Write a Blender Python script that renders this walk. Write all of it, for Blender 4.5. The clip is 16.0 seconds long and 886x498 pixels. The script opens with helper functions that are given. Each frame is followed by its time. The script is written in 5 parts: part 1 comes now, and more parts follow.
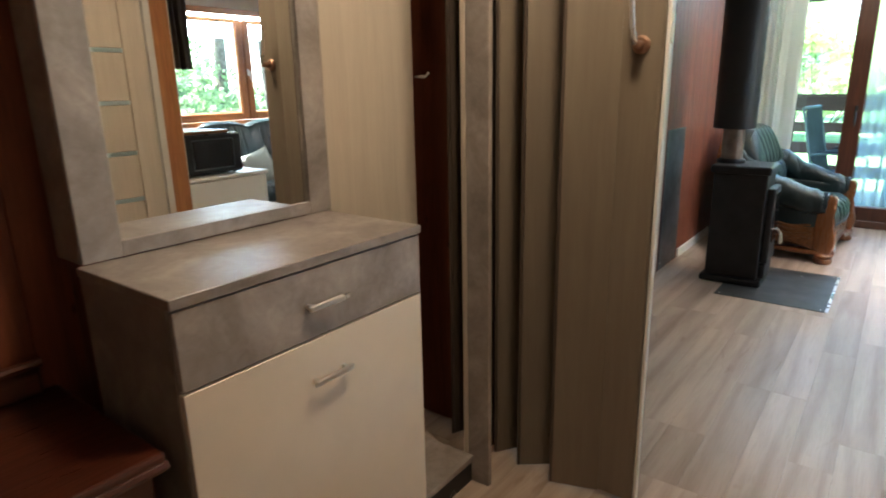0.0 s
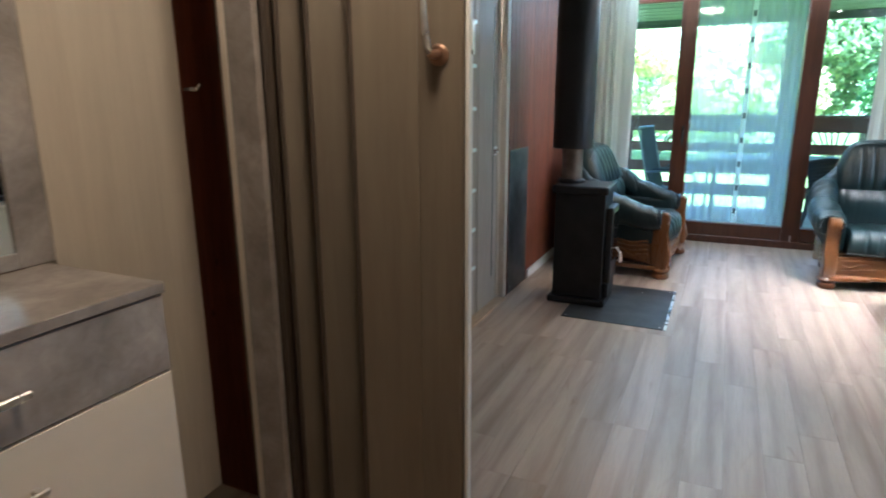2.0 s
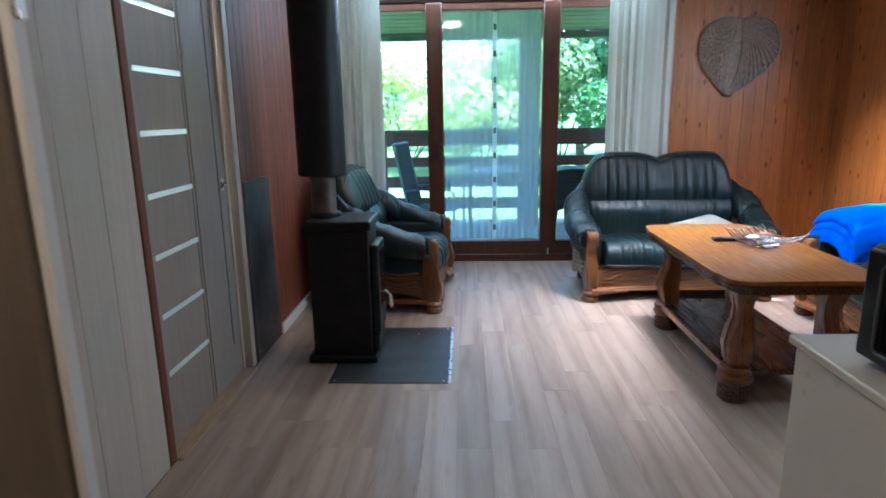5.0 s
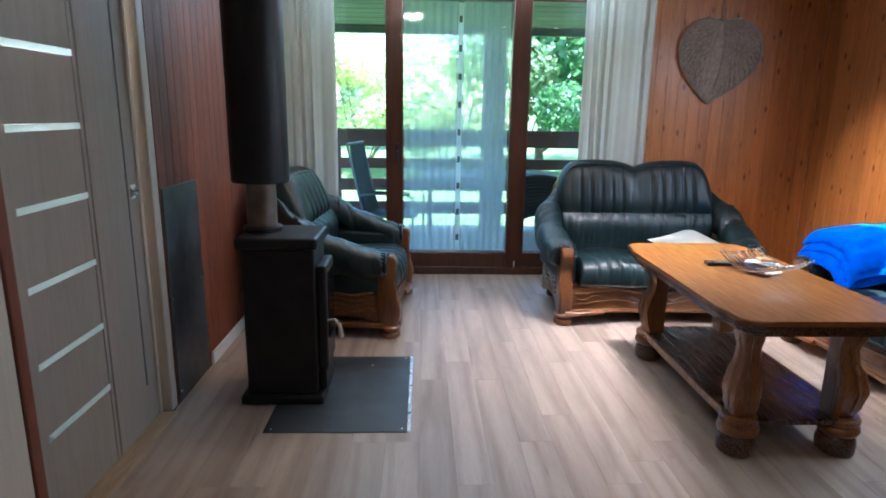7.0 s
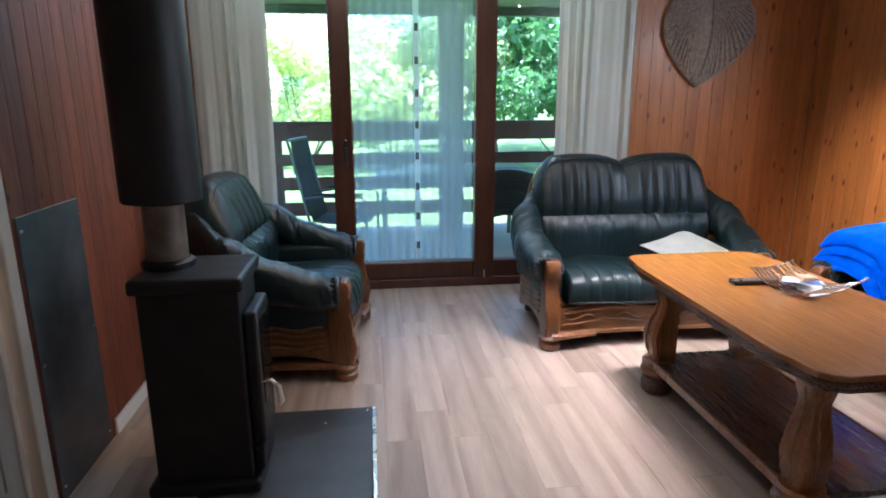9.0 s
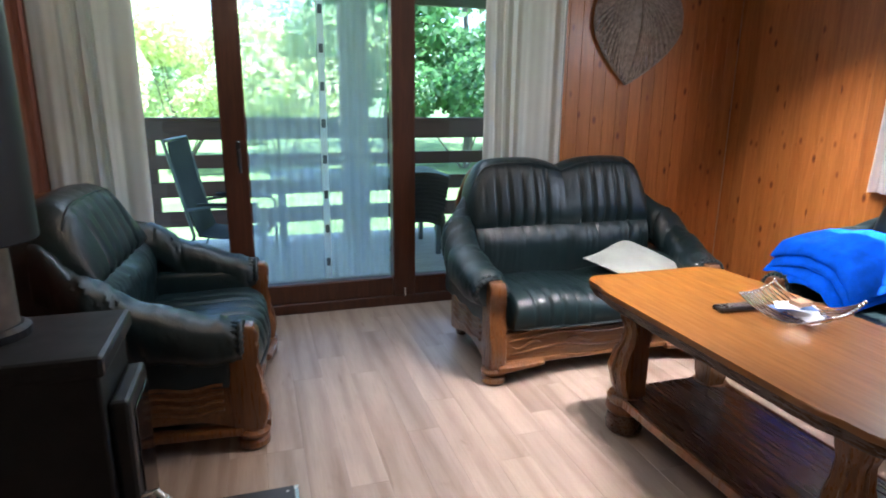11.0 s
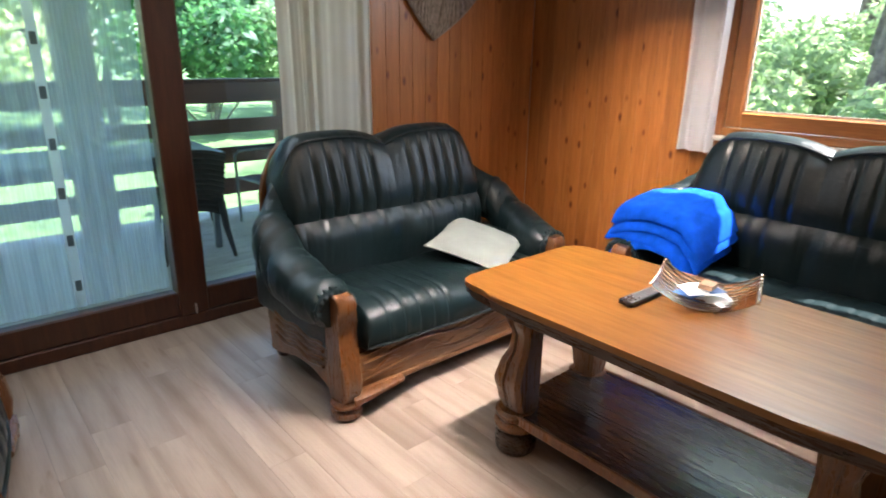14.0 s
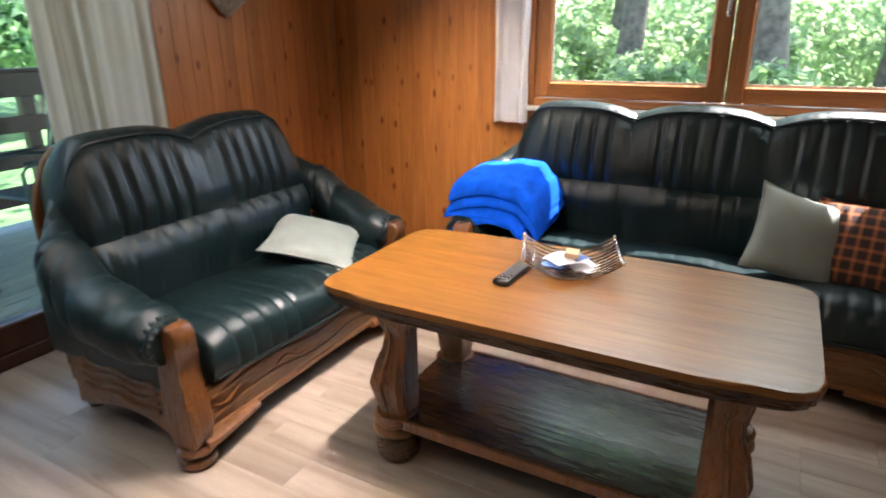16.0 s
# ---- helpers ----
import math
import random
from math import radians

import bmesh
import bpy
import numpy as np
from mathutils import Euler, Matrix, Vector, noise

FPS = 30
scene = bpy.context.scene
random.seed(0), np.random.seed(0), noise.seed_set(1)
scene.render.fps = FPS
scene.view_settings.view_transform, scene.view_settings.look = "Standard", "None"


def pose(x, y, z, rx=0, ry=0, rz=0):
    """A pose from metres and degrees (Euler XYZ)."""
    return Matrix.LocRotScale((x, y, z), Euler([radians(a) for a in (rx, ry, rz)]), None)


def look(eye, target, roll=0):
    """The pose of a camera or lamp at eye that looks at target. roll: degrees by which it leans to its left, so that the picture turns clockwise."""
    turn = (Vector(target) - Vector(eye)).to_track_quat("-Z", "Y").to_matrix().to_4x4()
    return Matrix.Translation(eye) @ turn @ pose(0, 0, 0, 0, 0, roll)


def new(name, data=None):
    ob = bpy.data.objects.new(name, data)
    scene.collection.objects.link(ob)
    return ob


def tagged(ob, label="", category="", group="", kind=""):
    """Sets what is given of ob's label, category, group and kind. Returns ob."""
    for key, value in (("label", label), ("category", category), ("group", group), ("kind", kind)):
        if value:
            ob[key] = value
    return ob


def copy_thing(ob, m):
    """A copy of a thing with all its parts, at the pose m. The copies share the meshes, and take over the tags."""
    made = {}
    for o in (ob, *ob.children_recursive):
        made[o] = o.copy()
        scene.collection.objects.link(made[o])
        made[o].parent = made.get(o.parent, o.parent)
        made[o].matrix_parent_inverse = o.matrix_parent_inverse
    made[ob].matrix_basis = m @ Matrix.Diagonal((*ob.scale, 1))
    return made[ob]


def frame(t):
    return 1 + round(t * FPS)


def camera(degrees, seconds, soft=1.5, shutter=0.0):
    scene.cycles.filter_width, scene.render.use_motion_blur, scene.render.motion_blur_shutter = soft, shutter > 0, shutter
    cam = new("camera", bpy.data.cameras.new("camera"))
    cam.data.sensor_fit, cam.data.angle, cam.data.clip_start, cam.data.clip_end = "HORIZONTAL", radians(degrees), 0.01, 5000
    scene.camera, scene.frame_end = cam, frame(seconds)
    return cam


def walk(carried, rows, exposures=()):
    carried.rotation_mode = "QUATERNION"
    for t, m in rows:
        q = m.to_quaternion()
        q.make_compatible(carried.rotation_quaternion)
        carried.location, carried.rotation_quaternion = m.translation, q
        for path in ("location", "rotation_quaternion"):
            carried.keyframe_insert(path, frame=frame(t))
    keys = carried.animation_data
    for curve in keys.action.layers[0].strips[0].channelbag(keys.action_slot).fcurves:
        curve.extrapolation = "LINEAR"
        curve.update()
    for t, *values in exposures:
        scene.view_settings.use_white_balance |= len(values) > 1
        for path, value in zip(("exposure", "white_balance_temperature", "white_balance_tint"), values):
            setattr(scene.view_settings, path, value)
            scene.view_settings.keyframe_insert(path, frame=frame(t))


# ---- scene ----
cam = camera(72.6, 16.0, soft=1.8, shutter=0.5)
METRES, EYE, TILT, LEAN, TURN = 4.25, 1.42, 0.0, 0.0, 37.2
EXPOSURES = [(0.0, 3.8, 5700, 10), (1.5, 3.55, 5400, 9), (3.0, 3.2, 4950, 9), (4.0, 3.0, 4950, 10), (7.0, 2.95, 5250, 16), (11.0, 2.72, 5750, 20), (13.5, 2.7, 6150, 18), (16.0, 2.58, 6150, 15)]
ROWS = [
    (0.0, 0.0, 0.0, 0.0, -0.29, -15.23, 1.07),
    (0.5, 0.0127, 0.0239, -0.0, -3.55, -15.03, 1.06),
    (1.0, 0.0299, 0.0478, 0.001, -6.5, -14.69, 1.17),
    (1.5, 0.0471, 0.0623, -0.0011, -8.73, -14.02, 0.96),
    (2.0, 0.0618, 0.0779, -0.0019, -12.41, -13.78, 0.3),
    (2.5, 0.0735, 0.1073, -0.0, -17.94, -13.58, 0.19),
    (3.0, 0.08, 0.1407, 0.0008, -24.82, -12.55, 0.3),
    (3.5, 0.0857, 0.1613, 0.0004, -29.54, -12.77, 0.09),
    (4.0, 0.1053, 0.1856, -0.0008, -32.33, -12.9, 0.38),
    (6.5, 0.201, 0.3302, 0.0049, -37.83, -12.26, -0.17),
    (7.0, 0.2137, 0.35, 0.0034, -39.14, -12.85, -0.81),
    (7.5, 0.239, 0.3803, 0.0032, -39.76, -13.52, -0.48),
    (8.0, 0.2694, 0.4143, 0.0043, -40.67, -13.39, -0.34),
    (10.5, 0.3548, 0.5856, 0.0048, -51.52, -14.7, -0.06),
    (11.0, 0.3757, 0.6126, 0.0049, -54.47, -14.25, -0.59),
    (11.5, 0.3954, 0.6434, 0.005, -57.96, -14.85, -0.56),
    (12.0, 0.4134, 0.6797, 0.0055, -62.37, -15.66, -0.15),
    (12.5, 0.4261, 0.7026, 0.0048, -66.43, -16.36, 0.02),
    (13.0, 0.4501, 0.725, 0.0018, -70.0, -16.79, -0.13),
    (13.5, 0.4713, 0.7429, 0.0033, -74.29, -17.16, 0.16),
    (14.0, 0.4792, 0.758, 0.0048, -78.05, -17.82, -0.67),
    (14.5, 0.4781, 0.7824, 0.0054, -83.49, -18.37, -0.39),
    (15.0, 0.479, 0.8038, 0.0027, -88.42, -18.35, -0.56),
    (15.5, 0.4949, 0.8082, -0.0004, -93.11, -19.14, -0.69),
    (16.0, 0.5229, 0.8085, -0.0005, -98.35, -19.46, 0.63),
]
walk(cam, [(t, pose(0, 0, EYE, TILT, LEAN, TURN) @ pose(METRES * x, METRES * y, METRES * z, 90 + pitch, roll, yaw)) for t, x, y, z, yaw, pitch, roll in ROWS], EXPOSURES)

# ---- world, sun, large lights ----
world = bpy.data.worlds.new("sky")
scene.world = world
world.use_nodes = True
wn = world.node_tree
sky = wn.nodes.new("ShaderNodeTexSky")
sky.sky_type = "NISHITA"
sky.sun_disc = False
SUN_EL, SUN_AZ = 60.0, 118.0          # height, and degrees from +y towards +x
sky.sun_elevation, sky.sun_rotation = radians(SUN_EL), radians(SUN_AZ)
wn.links.new(sky.outputs["Color"], wn.nodes["Background"].inputs["Color"])
wn.nodes["Background"].inputs["Strength"].default_value = 0.15


def lamp(name, kind, m, energy, colour, **kw):
    d = bpy.data.lights.new(name, kind)
    d.energy, d.color = energy, colour
    for k, v in kw.items():
        if k == "size":
            d.shape, d.size, d.size_y = "RECTANGLE", v[0], v[1]
        elif k == "spread":
            d.spread = radians(v)
        elif k == "angle":
            d.angle = radians(v)
        elif k == "radius":
            d.shadow_soft_size = v
    ob = new(name, d)
    ob.matrix_world = m
    return ob


sun_from = Vector((math.sin(radians(SUN_AZ)) * math.cos(radians(SUN_EL)), math.cos(radians(SUN_AZ)) * math.cos(radians(SUN_EL)), math.sin(radians(SUN_EL))))
lamp("sun", "SUN", look(sun_from * 20, (0, 0, 0)), 5.0, (1.0, 0.95, 0.86), angle=0.6)
lamp("window_daylight_east", "AREA", look((3.17, 4.35, 2.08), (1.2, 4.35, 0.3)), 6, (0.93, 1.0, 0.97), size=(1.8, 0.3))
lamp("window_daylight_north", "AREA", look((0.15, 6.95, 2.43), (0.15, 5.2, 0.0)), 3.5, (0.78, 0.95, 1.0), size=(2.4, 0.1))
lamp("spot_bar_light", "AREA", pose(1.2, 5.17, 2.345), 1.35, (1.0, 0.87, 0.74), size=(1.05, 0.06), spread=150)
lamp("spot_bar_beam", "AREA", pose(1.35, 5.17, 2.34), 4.0, (1.0, 0.9, 0.8), size=(0.75, 0.05), spread=78)
# Added fill low on the east wall; no spot head aims there.
lamp("spot_bar_side_beam", "AREA", look((1.62, 5.25, 2.34), (3.1, 5.8, 0.7)), 0.9, (1.0, 0.84, 0.66), size=(0.1, 0.05), spread=48)
# Lamp added behind the sliding door so that its frosted strips look bright.
lamp("side_room_light", "POINT", pose(-2.1, 4.0, 2.3), 26.0, (0.9, 1.0, 1.0), radius=0.1)
lamp("hall_lamp_light", "POINT", pose(-0.5, 1.3, 2.28), 1.0, (1.0, 0.72, 0.44), radius=0.1)

# ---- materials ----


def mat(name, build):
    m = bpy.data.materials.new(name)
    m.use_nodes = True
    nt = m.node_tree
    b = nt.nodes["Principled BSDF"]
    build(nt, b)
    return m


def node(nt, kind, **kw):
    n = nt.nodes.new("ShaderNode" + kind)
    for k, v in kw.items():
        n.inputs[k].default_value = v
    return n


def coords(nt, scale=(1, 1, 1), rot=(0, 0, 0), shift=True):
    tc = node(nt, "TexCoord")
    mp = node(nt, "Mapping")
    mp.inputs["Scale"].default_value = scale
    mp.inputs["Rotation"].default_value = [radians(a) for a in rot]
    nt.links.new(tc.outputs["Object"], mp.inputs["Vector"])
    if not shift:
        return mp.outputs["Vector"]
    oi = node(nt, "ObjectInfo")
    mul = nt.nodes.new("ShaderNodeMath")
    mul.operation = "MULTIPLY"
    mul.inputs[1].default_value = 37.0
    nt.links.new(oi.outputs["Random"], mul.inputs[0])
    add = nt.nodes.new("ShaderNodeVectorMath")
    add.operation = "ADD"
    nt.links.new(mp.outputs["Vector"], add.inputs[0])
    nt.links.new(mul.outputs[0], add.inputs[1])
    return add.outputs["Vector"]


def ramp(nt, src, stops):
    r = node(nt, "ValToRGB")
    els = r.color_ramp.elements
    while len(els) < len(stops):
        els.new(0.5)
    for e, (p, c) in zip(els, stops):
        e.position, e.color = p, (*c, 1)
    nt.links.new(src, r.inputs["Fac"])
    return r.outputs["Color"]


def mixc(nt, mode, fac, a, b):
    n = nt.nodes.new("ShaderNodeMix")
    n.data_type, n.blend_type = "RGBA", mode
    for slot, v in ((0, fac), (6, a), (7, b)):
        if isinstance(v, (int, float)):
            n.inputs[slot].default_value = v
        elif isinstance(v, tuple):
            n.inputs[slot].default_value = (*v, 1)
        else:
            nt.links.new(v, n.inputs[slot])
    return n.outputs[2]


def bump(nt, b, src, strength, dist=0.002):
    n = node(nt, "Bump", Strength=strength, Distance=dist)
    nt.links.new(src, n.inputs["Height"])
    nt.links.new(n.outputs["Normal"], b.inputs["Normal"])


def noise_tex(nt, vec, scale, detail=4, rough=0.55, distort=0.0):
    n = node(nt, "TexNoise", Scale=scale, Detail=detail, Roughness=rough, Distortion=distort)
    nt.links.new(vec, n.inputs["Vector"])
    return n.outputs["Fac"]


def wood(name, dark, light, knots=0.0, rough=0.4, axis="z", grain=1.0, coat=0.0, spread=0.35, bumpy=0.25, fine=0.35):
    """Boards whose grain runs along the given axis; each object is shaded a little apart."""
    s = {"z": (14, 14, 1.0), "y": (14, 1.0, 14), "x": (1.0, 14, 14)}[axis]

    def build(nt, b):
        vec = coords(nt, tuple(a * grain for a in s))
        g1 = noise_tex(nt, vec, 1.6, 5, 0.6, 0.8)
        g2 = noise_tex(nt, vec, 9, 3, 0.6)
        c = ramp(nt, g1, [(0.3, dark), (0.52, tuple((p + q) / 2 for p, q in zip(dark, light))), (0.72, light)])
        c = mixc(nt, "MULTIPLY", fine, c, ramp(nt, g2, [(0.35, (0.45, 0.4, 0.36)), (0.6, (1, 1, 1))]))
        oi = node(nt, "ObjectInfo")
        c = mixc(nt, "MULTIPLY", 1.0, c, ramp(nt, oi.outputs["Random"], [(0, (1 - spread,) * 3), (1, (1, 1, 1))]))
        if knots:
            k = node(nt, "TexVoronoi", Scale=1.0, Randomness=1.0)
            sk = {"z": (11, 11, 5.5), "y": (11, 5.5, 11), "x": (5.5, 11, 11)}[axis]
            nt.links.new(coords(nt, sk), k.inputs["Vector"])
            kc = ramp(nt, k.outputs["Distance"], [(0.04, (0.14, 0.06, 0.03)), (0.075 * knots, (0.45, 0.28, 0.18)), (0.13 * knots, (1, 1, 1))])
            c = mixc(nt, "MULTIPLY", 0.9, c, kc)
        nt.links.new(c, b.inputs["Base Color"])
        nt.links.new(ramp(nt, g2, [(0.3, (rough + 0.12,) * 3), (0.7, (rough - 0.06,) * 3)]), b.inputs["Roughness"])
        b.inputs["Coat Weight"].default_value = coat
        b.inputs["Coat Roughness"].default_value = 0.22
        bump(nt, b, g2, bumpy, 0.001)
    return mat(name, build)


def plain(name, colour, rough=0.5, metal=0.0, vary=0.12, scale=6, bumps=0.1, fine=120, coat=0.0, spec=0.5):
    def build(nt, b):
        vec = coords(nt)
        a = noise_tex(nt, vec, scale, 4)
        f = noise_tex(nt, vec, fine, 3)
        lo, hi = tuple(c * (1 - vary) for c in colour), tuple(min(1, c * (1 + vary)) for c in colour)
        nt.links.new(ramp(nt, a, [(0.3, lo), (0.7, hi)]), b.inputs["Base Color"])
        nt.links.new(ramp(nt, a, [(0.3, (min(1, rough + 0.06),) * 3), (0.7, (max(0.02, rough - 0.05),) * 3)]), b.inputs["Roughness"])
        b.inputs["Metallic"].default_value = metal
        b.inputs["Coat Weight"].default_value = coat
        b.inputs["Specular IOR Level"].default_value = spec
        bump(nt, b, f, bumps, 0.0008)
    return mat(name, build)


def leather_build(nt, b):
    vec = coords(nt)
    a = noise_tex(nt, vec, 3.2, 4)
    v = node(nt, "TexVoronoi", Scale=230.0)
    nt.links.new(vec, v.inputs["Vector"])
    w = noise_tex(nt, vec, 22, 4, 0.6, 1.2)
    nt.links.new(ramp(nt, a, [(0.3, (0.005, 0.0125, 0.0135)), (0.7, (0.009, 0.0215, 0.0235))]), b.inputs["Base Color"])
    nt.links.new(ramp(nt, w, [(0.3, (0.37,) * 3), (0.75, (0.29,) * 3)]), b.inputs["Roughness"])
    hsum = nt.nodes.new("ShaderNodeMath")
    hsum.operation = "MULTIPLY_ADD"
    nt.links.new(w, hsum.inputs[0])
    hsum.inputs[1].default_value = 3.0
    nt.links.new(v.outputs["Distance"], hsum.inputs[2])
    w2 = noise_tex(nt, vec, 7.5, 3, 0.5, 2.2)
    hs2 = nt.nodes.new("ShaderNodeMath")
    hs2.operation = "MULTIPLY_ADD"
    nt.links.new(w2, hs2.inputs[0])
    hs2.inputs[1].default_value = 6.0
    nt.links.new(hsum.outputs[0], hs2.inputs[2])
    bump(nt, b, hs2.outputs[0], 0.2, 0.0026)


def stone_build(nt, b):
    vec = coords(nt)
    a = noise_tex(nt, vec, 5, 6, 0.62, 0.7)
    f = noise_tex(nt, vec, 26, 5, 0.6, 1.0)
    c = ramp(nt, a, [(0.28, (0.19, 0.158, 0.138)), (0.5, (0.28, 0.24, 0.215)), (0.72, (0.42, 0.365, 0.33))])
    c = mixc(nt, "MULTIPLY", 0.3, c, ramp(nt, f, [(0.35, (0.5, 0.48, 0.45)), (0.6, (1, 1, 1))]))
    nt.links.new(c, b.inputs["Base Color"])
    b.inputs["Roughness"].default_value = 0.42
    bump(nt, b, f, 0.15, 0.001)


def floor_build(nt, b):
    """Limed oak laminate: soft flame figure, dark pores and a few worn streaks, each plank apart."""
    oi = node(nt, "ObjectInfo")
    wide = noise_tex(nt, coords(nt, (5.0, 0.7, 5.0)), 1.3, 3, 0.5, 0.6)
    wv = node(nt, "TexWave", Scale=1.5, Distortion=5.0, Detail=2)
    wv.bands_direction = "X"
    wv.inputs["Detail Scale"].default_value = 1.4
    nt.links.new(coords(nt, (1.9, 0.22, 1.9)), wv.inputs["Vector"])
    pores = noise_tex(nt, coords(nt, (90, 5, 90)), 1.5, 4, 0.6)
    c = ramp(nt, wide, [(0.3, (0.37, 0.282, 0.22)), (0.5, (0.455, 0.355, 0.283)), (0.72, (0.53, 0.425, 0.345))])
    c = mixc(nt, "MULTIPLY", 0.42, c, ramp(nt, wv.outputs["Fac"], [(0.0, (0.62, 0.55, 0.48)), (0.35, (0.93, 0.91, 0.88)), (1.0, (1, 1, 1))]))
    c = mixc(nt, "MULTIPLY", 0.16, c, ramp(nt, pores, [(0.36, (0.5, 0.43, 0.37)), (0.55, (1, 1, 1))]))
    blot = noise_tex(nt, coords(nt, (6, 1.4, 6)), 1.9, 2, 0.5, 1.5)
    c = mixc(nt, "MULTIPLY", 0.5, c, ramp(nt, blot, [(0.66, (1, 1, 1)), (0.78, (0.62, 0.52, 0.44))]))
    c = mixc(nt, "MULTIPLY", 1.0, c, ramp(nt, oi.outputs["Random"], [(0, (0.80, 0.79, 0.78)), (0.5, (0.93, 0.92, 0.91)), (1, (1, 1, 1))]))
    nt.links.new(c, b.inputs["Base Color"])
    nt.links.new(ramp(nt, wide, [(0.3, (0.46,) * 3), (0.7, (0.36,) * 3)]), b.inputs["Roughness"])
    bump(nt, b, pores, 0.08, 0.0008)


def plaid_build(nt, b):
    vec = coords(nt, shift=False)
    out = None
    for ax, sc in (("X", 6.5), ("Y", 6.5)):
        wv = node(nt, "TexWave", Scale=sc, Distortion=0.3, Detail=1)
        wv.bands_direction = ax
        nt.links.new(vec, wv.inputs["Vector"])
        col = ramp(nt, wv.outputs["Fac"], [(0.55, (0.035, 0.016, 0.012)), (0.8, (0.22, 0.055, 0.02)), (0.97, (0.4, 0.13, 0.04))])
        out = col if out is None else mixc(nt, "MIX", 0.5, out, col)
    nt.links.new(out, b.inputs["Base Color"])
    b.inputs["Roughness"].default_value = 0.9


def glass_build(tint, gloss, veil=None):
    """A thin pane: clear with a reflection that grows at a slant; veil makes it a fine mesh."""
    def build(nt, b):
        out = nt.nodes["Material Output"]
        nt.nodes.remove(b)
        tr = node(nt, "BsdfTransparent", Color=(*tint, 1))
        gl = node(nt, "BsdfGlossy", Color=(1, 1, 1, 1), Roughness=0.02)
        fr = node(nt, "Fresnel", IOR=gloss)
        mx = nt.nodes.new("ShaderNodeMixShader")
        nt.links.new(fr.outputs[0], mx.inputs[0])
        nt.links.new(tr.outputs[0], mx.inputs[1])
        nt.links.new(gl.outputs[0], mx.inputs[2])
        nt.links.new(mx.outputs[0], out.inputs["Surface"])
    return mat("glass", build)


def mesh_build(nt, b):
    out = nt.nodes["Material Output"]
    nt.nodes.remove(b)
    wv = node(nt, "TexWave", Scale=16.0, Distortion=0.1)
    wv.bands_direction = "X"
    nt.links.new(coords(nt, shift=False), wv.inputs["Vector"])
    tr = node(nt, "BsdfTransparent", Color=(1, 1, 1, 1))
    df = node(nt, "BsdfDiffuse", Color=(0.82, 0.9, 0.96, 1))
    tl = node(nt, "BsdfTranslucent", Color=(0.82, 0.92, 1.0, 1))
    m1, m2 = nt.nodes.new("ShaderNodeMixShader"), nt.nodes.new("ShaderNodeMixShader")
    m1.inputs[0].default_value = 0.6
    nt.links.new(df.outputs[0], m1.inputs[1])
    nt.links.new(tl.outputs[0], m1.inputs[2])
    fac = ramp(nt, wv.outputs["Fac"], [(0.1, (0.44,) * 3), (0.9, (0.50,) * 3)])
    nt.links.new(fac, m2.inputs[0])
    nt.links.new(tr.outputs[0], m2.inputs[1])
    nt.links.new(m1.outputs[0], m2.inputs[2])
    nt.links.new(m2.outputs[0], out.inputs["Surface"])


def cloth_light(name, colour, through_share):
    def build(nt, b):
        out = nt.nodes["Material Output"]
        vec = coords(nt)
        f = noise_tex(nt, vec, 300, 2)
        g = noise_tex(nt, vec, 4, 3)
        col = ramp(nt, g, [(0.3, tuple(c * 0.93 for c in colour)), (0.7, colour)])
        nt.links.new(col, b.inputs["Base Color"])
        b.inputs["Roughness"].default_value = 0.9
        bump(nt, b, f, 0.2, 0.0006)
        tl = node(nt, "BsdfTranslucent")
        nt.links.new(col, tl.inputs["Color"])
        mx = nt.nodes.new("ShaderNodeMixShader")
        mx.inputs[0].default_value = through_share
        nt.links.new(b.outputs[0], mx.inputs[1])
        nt.links.new(tl.outputs[0], mx.inputs[2])
        nt.links.new(mx.outputs[0], out.inputs["Surface"])
    return mat(name, build)


def leaf_mat(name, lo, hi):
    def build(nt, b):
        out = nt.nodes["Material Output"]
        geo = node(nt, "NewGeometry")
        col = ramp(nt, geo.outputs["Random Per Island"], [(0.0, lo), (1.0, hi)])
        nt.links.new(col, b.inputs["Base Color"])
        b.inputs["Roughness"].default_value = 0.5
        tl = node(nt, "BsdfTranslucent")
        nt.links.new(mixc(nt, "MULTIPLY", 1.0, col, (2.4, 2.6, 2.0)), tl.inputs["Color"])
        mx = nt.nodes.new("ShaderNodeMixShader")
        mx.inputs[0].default_value = 0.52
        nt.links.new(b.outputs[0], mx.inputs[1])
        nt.links.new(tl.outputs[0], mx.inputs[2])
        nt.links.new(mx.outputs[0], out.inputs["Surface"])
    return mat(name, build)


PINE = wood("varnished_pine", (0.40, 0.135, 0.028), (0.60, 0.235, 0.058), 1.5, 0.36, coat=0.2, spread=0.2, fine=0.25)
PINE_RED = wood("red_stained_pine", (0.15, 0.036, 0.014), (0.27, 0.072, 0.027), 0.9, 0.55, spread=0.2, fine=0.25)
PINE_TRIM = wood("pine_window_frame", (0.38, 0.14, 0.035), (0.55, 0.24, 0.07), 0.0, 0.32, "y", coat=0.25, spread=0.15)
PINE_POST = wood("pine_post", (0.34, 0.12, 0.03), (0.52, 0.21, 0.06), 0.6, 0.36, coat=0.2, spread=0.15)
FLOOR_WOOD = mat("limed_oak_plank", floor_build)
DOOR_BROWN = wood("dark_brown_frame_wood", (0.06, 0.018, 0.008), (0.11, 0.036, 0.016), 0.0, 0.34, coat=0.2, spread=0.1)
OAK = wood("stained_oak", (0.13, 0.05, 0.014), (0.26, 0.11, 0.034), 0.0, 0.3, "x", coat=0.35, spread=0.12)
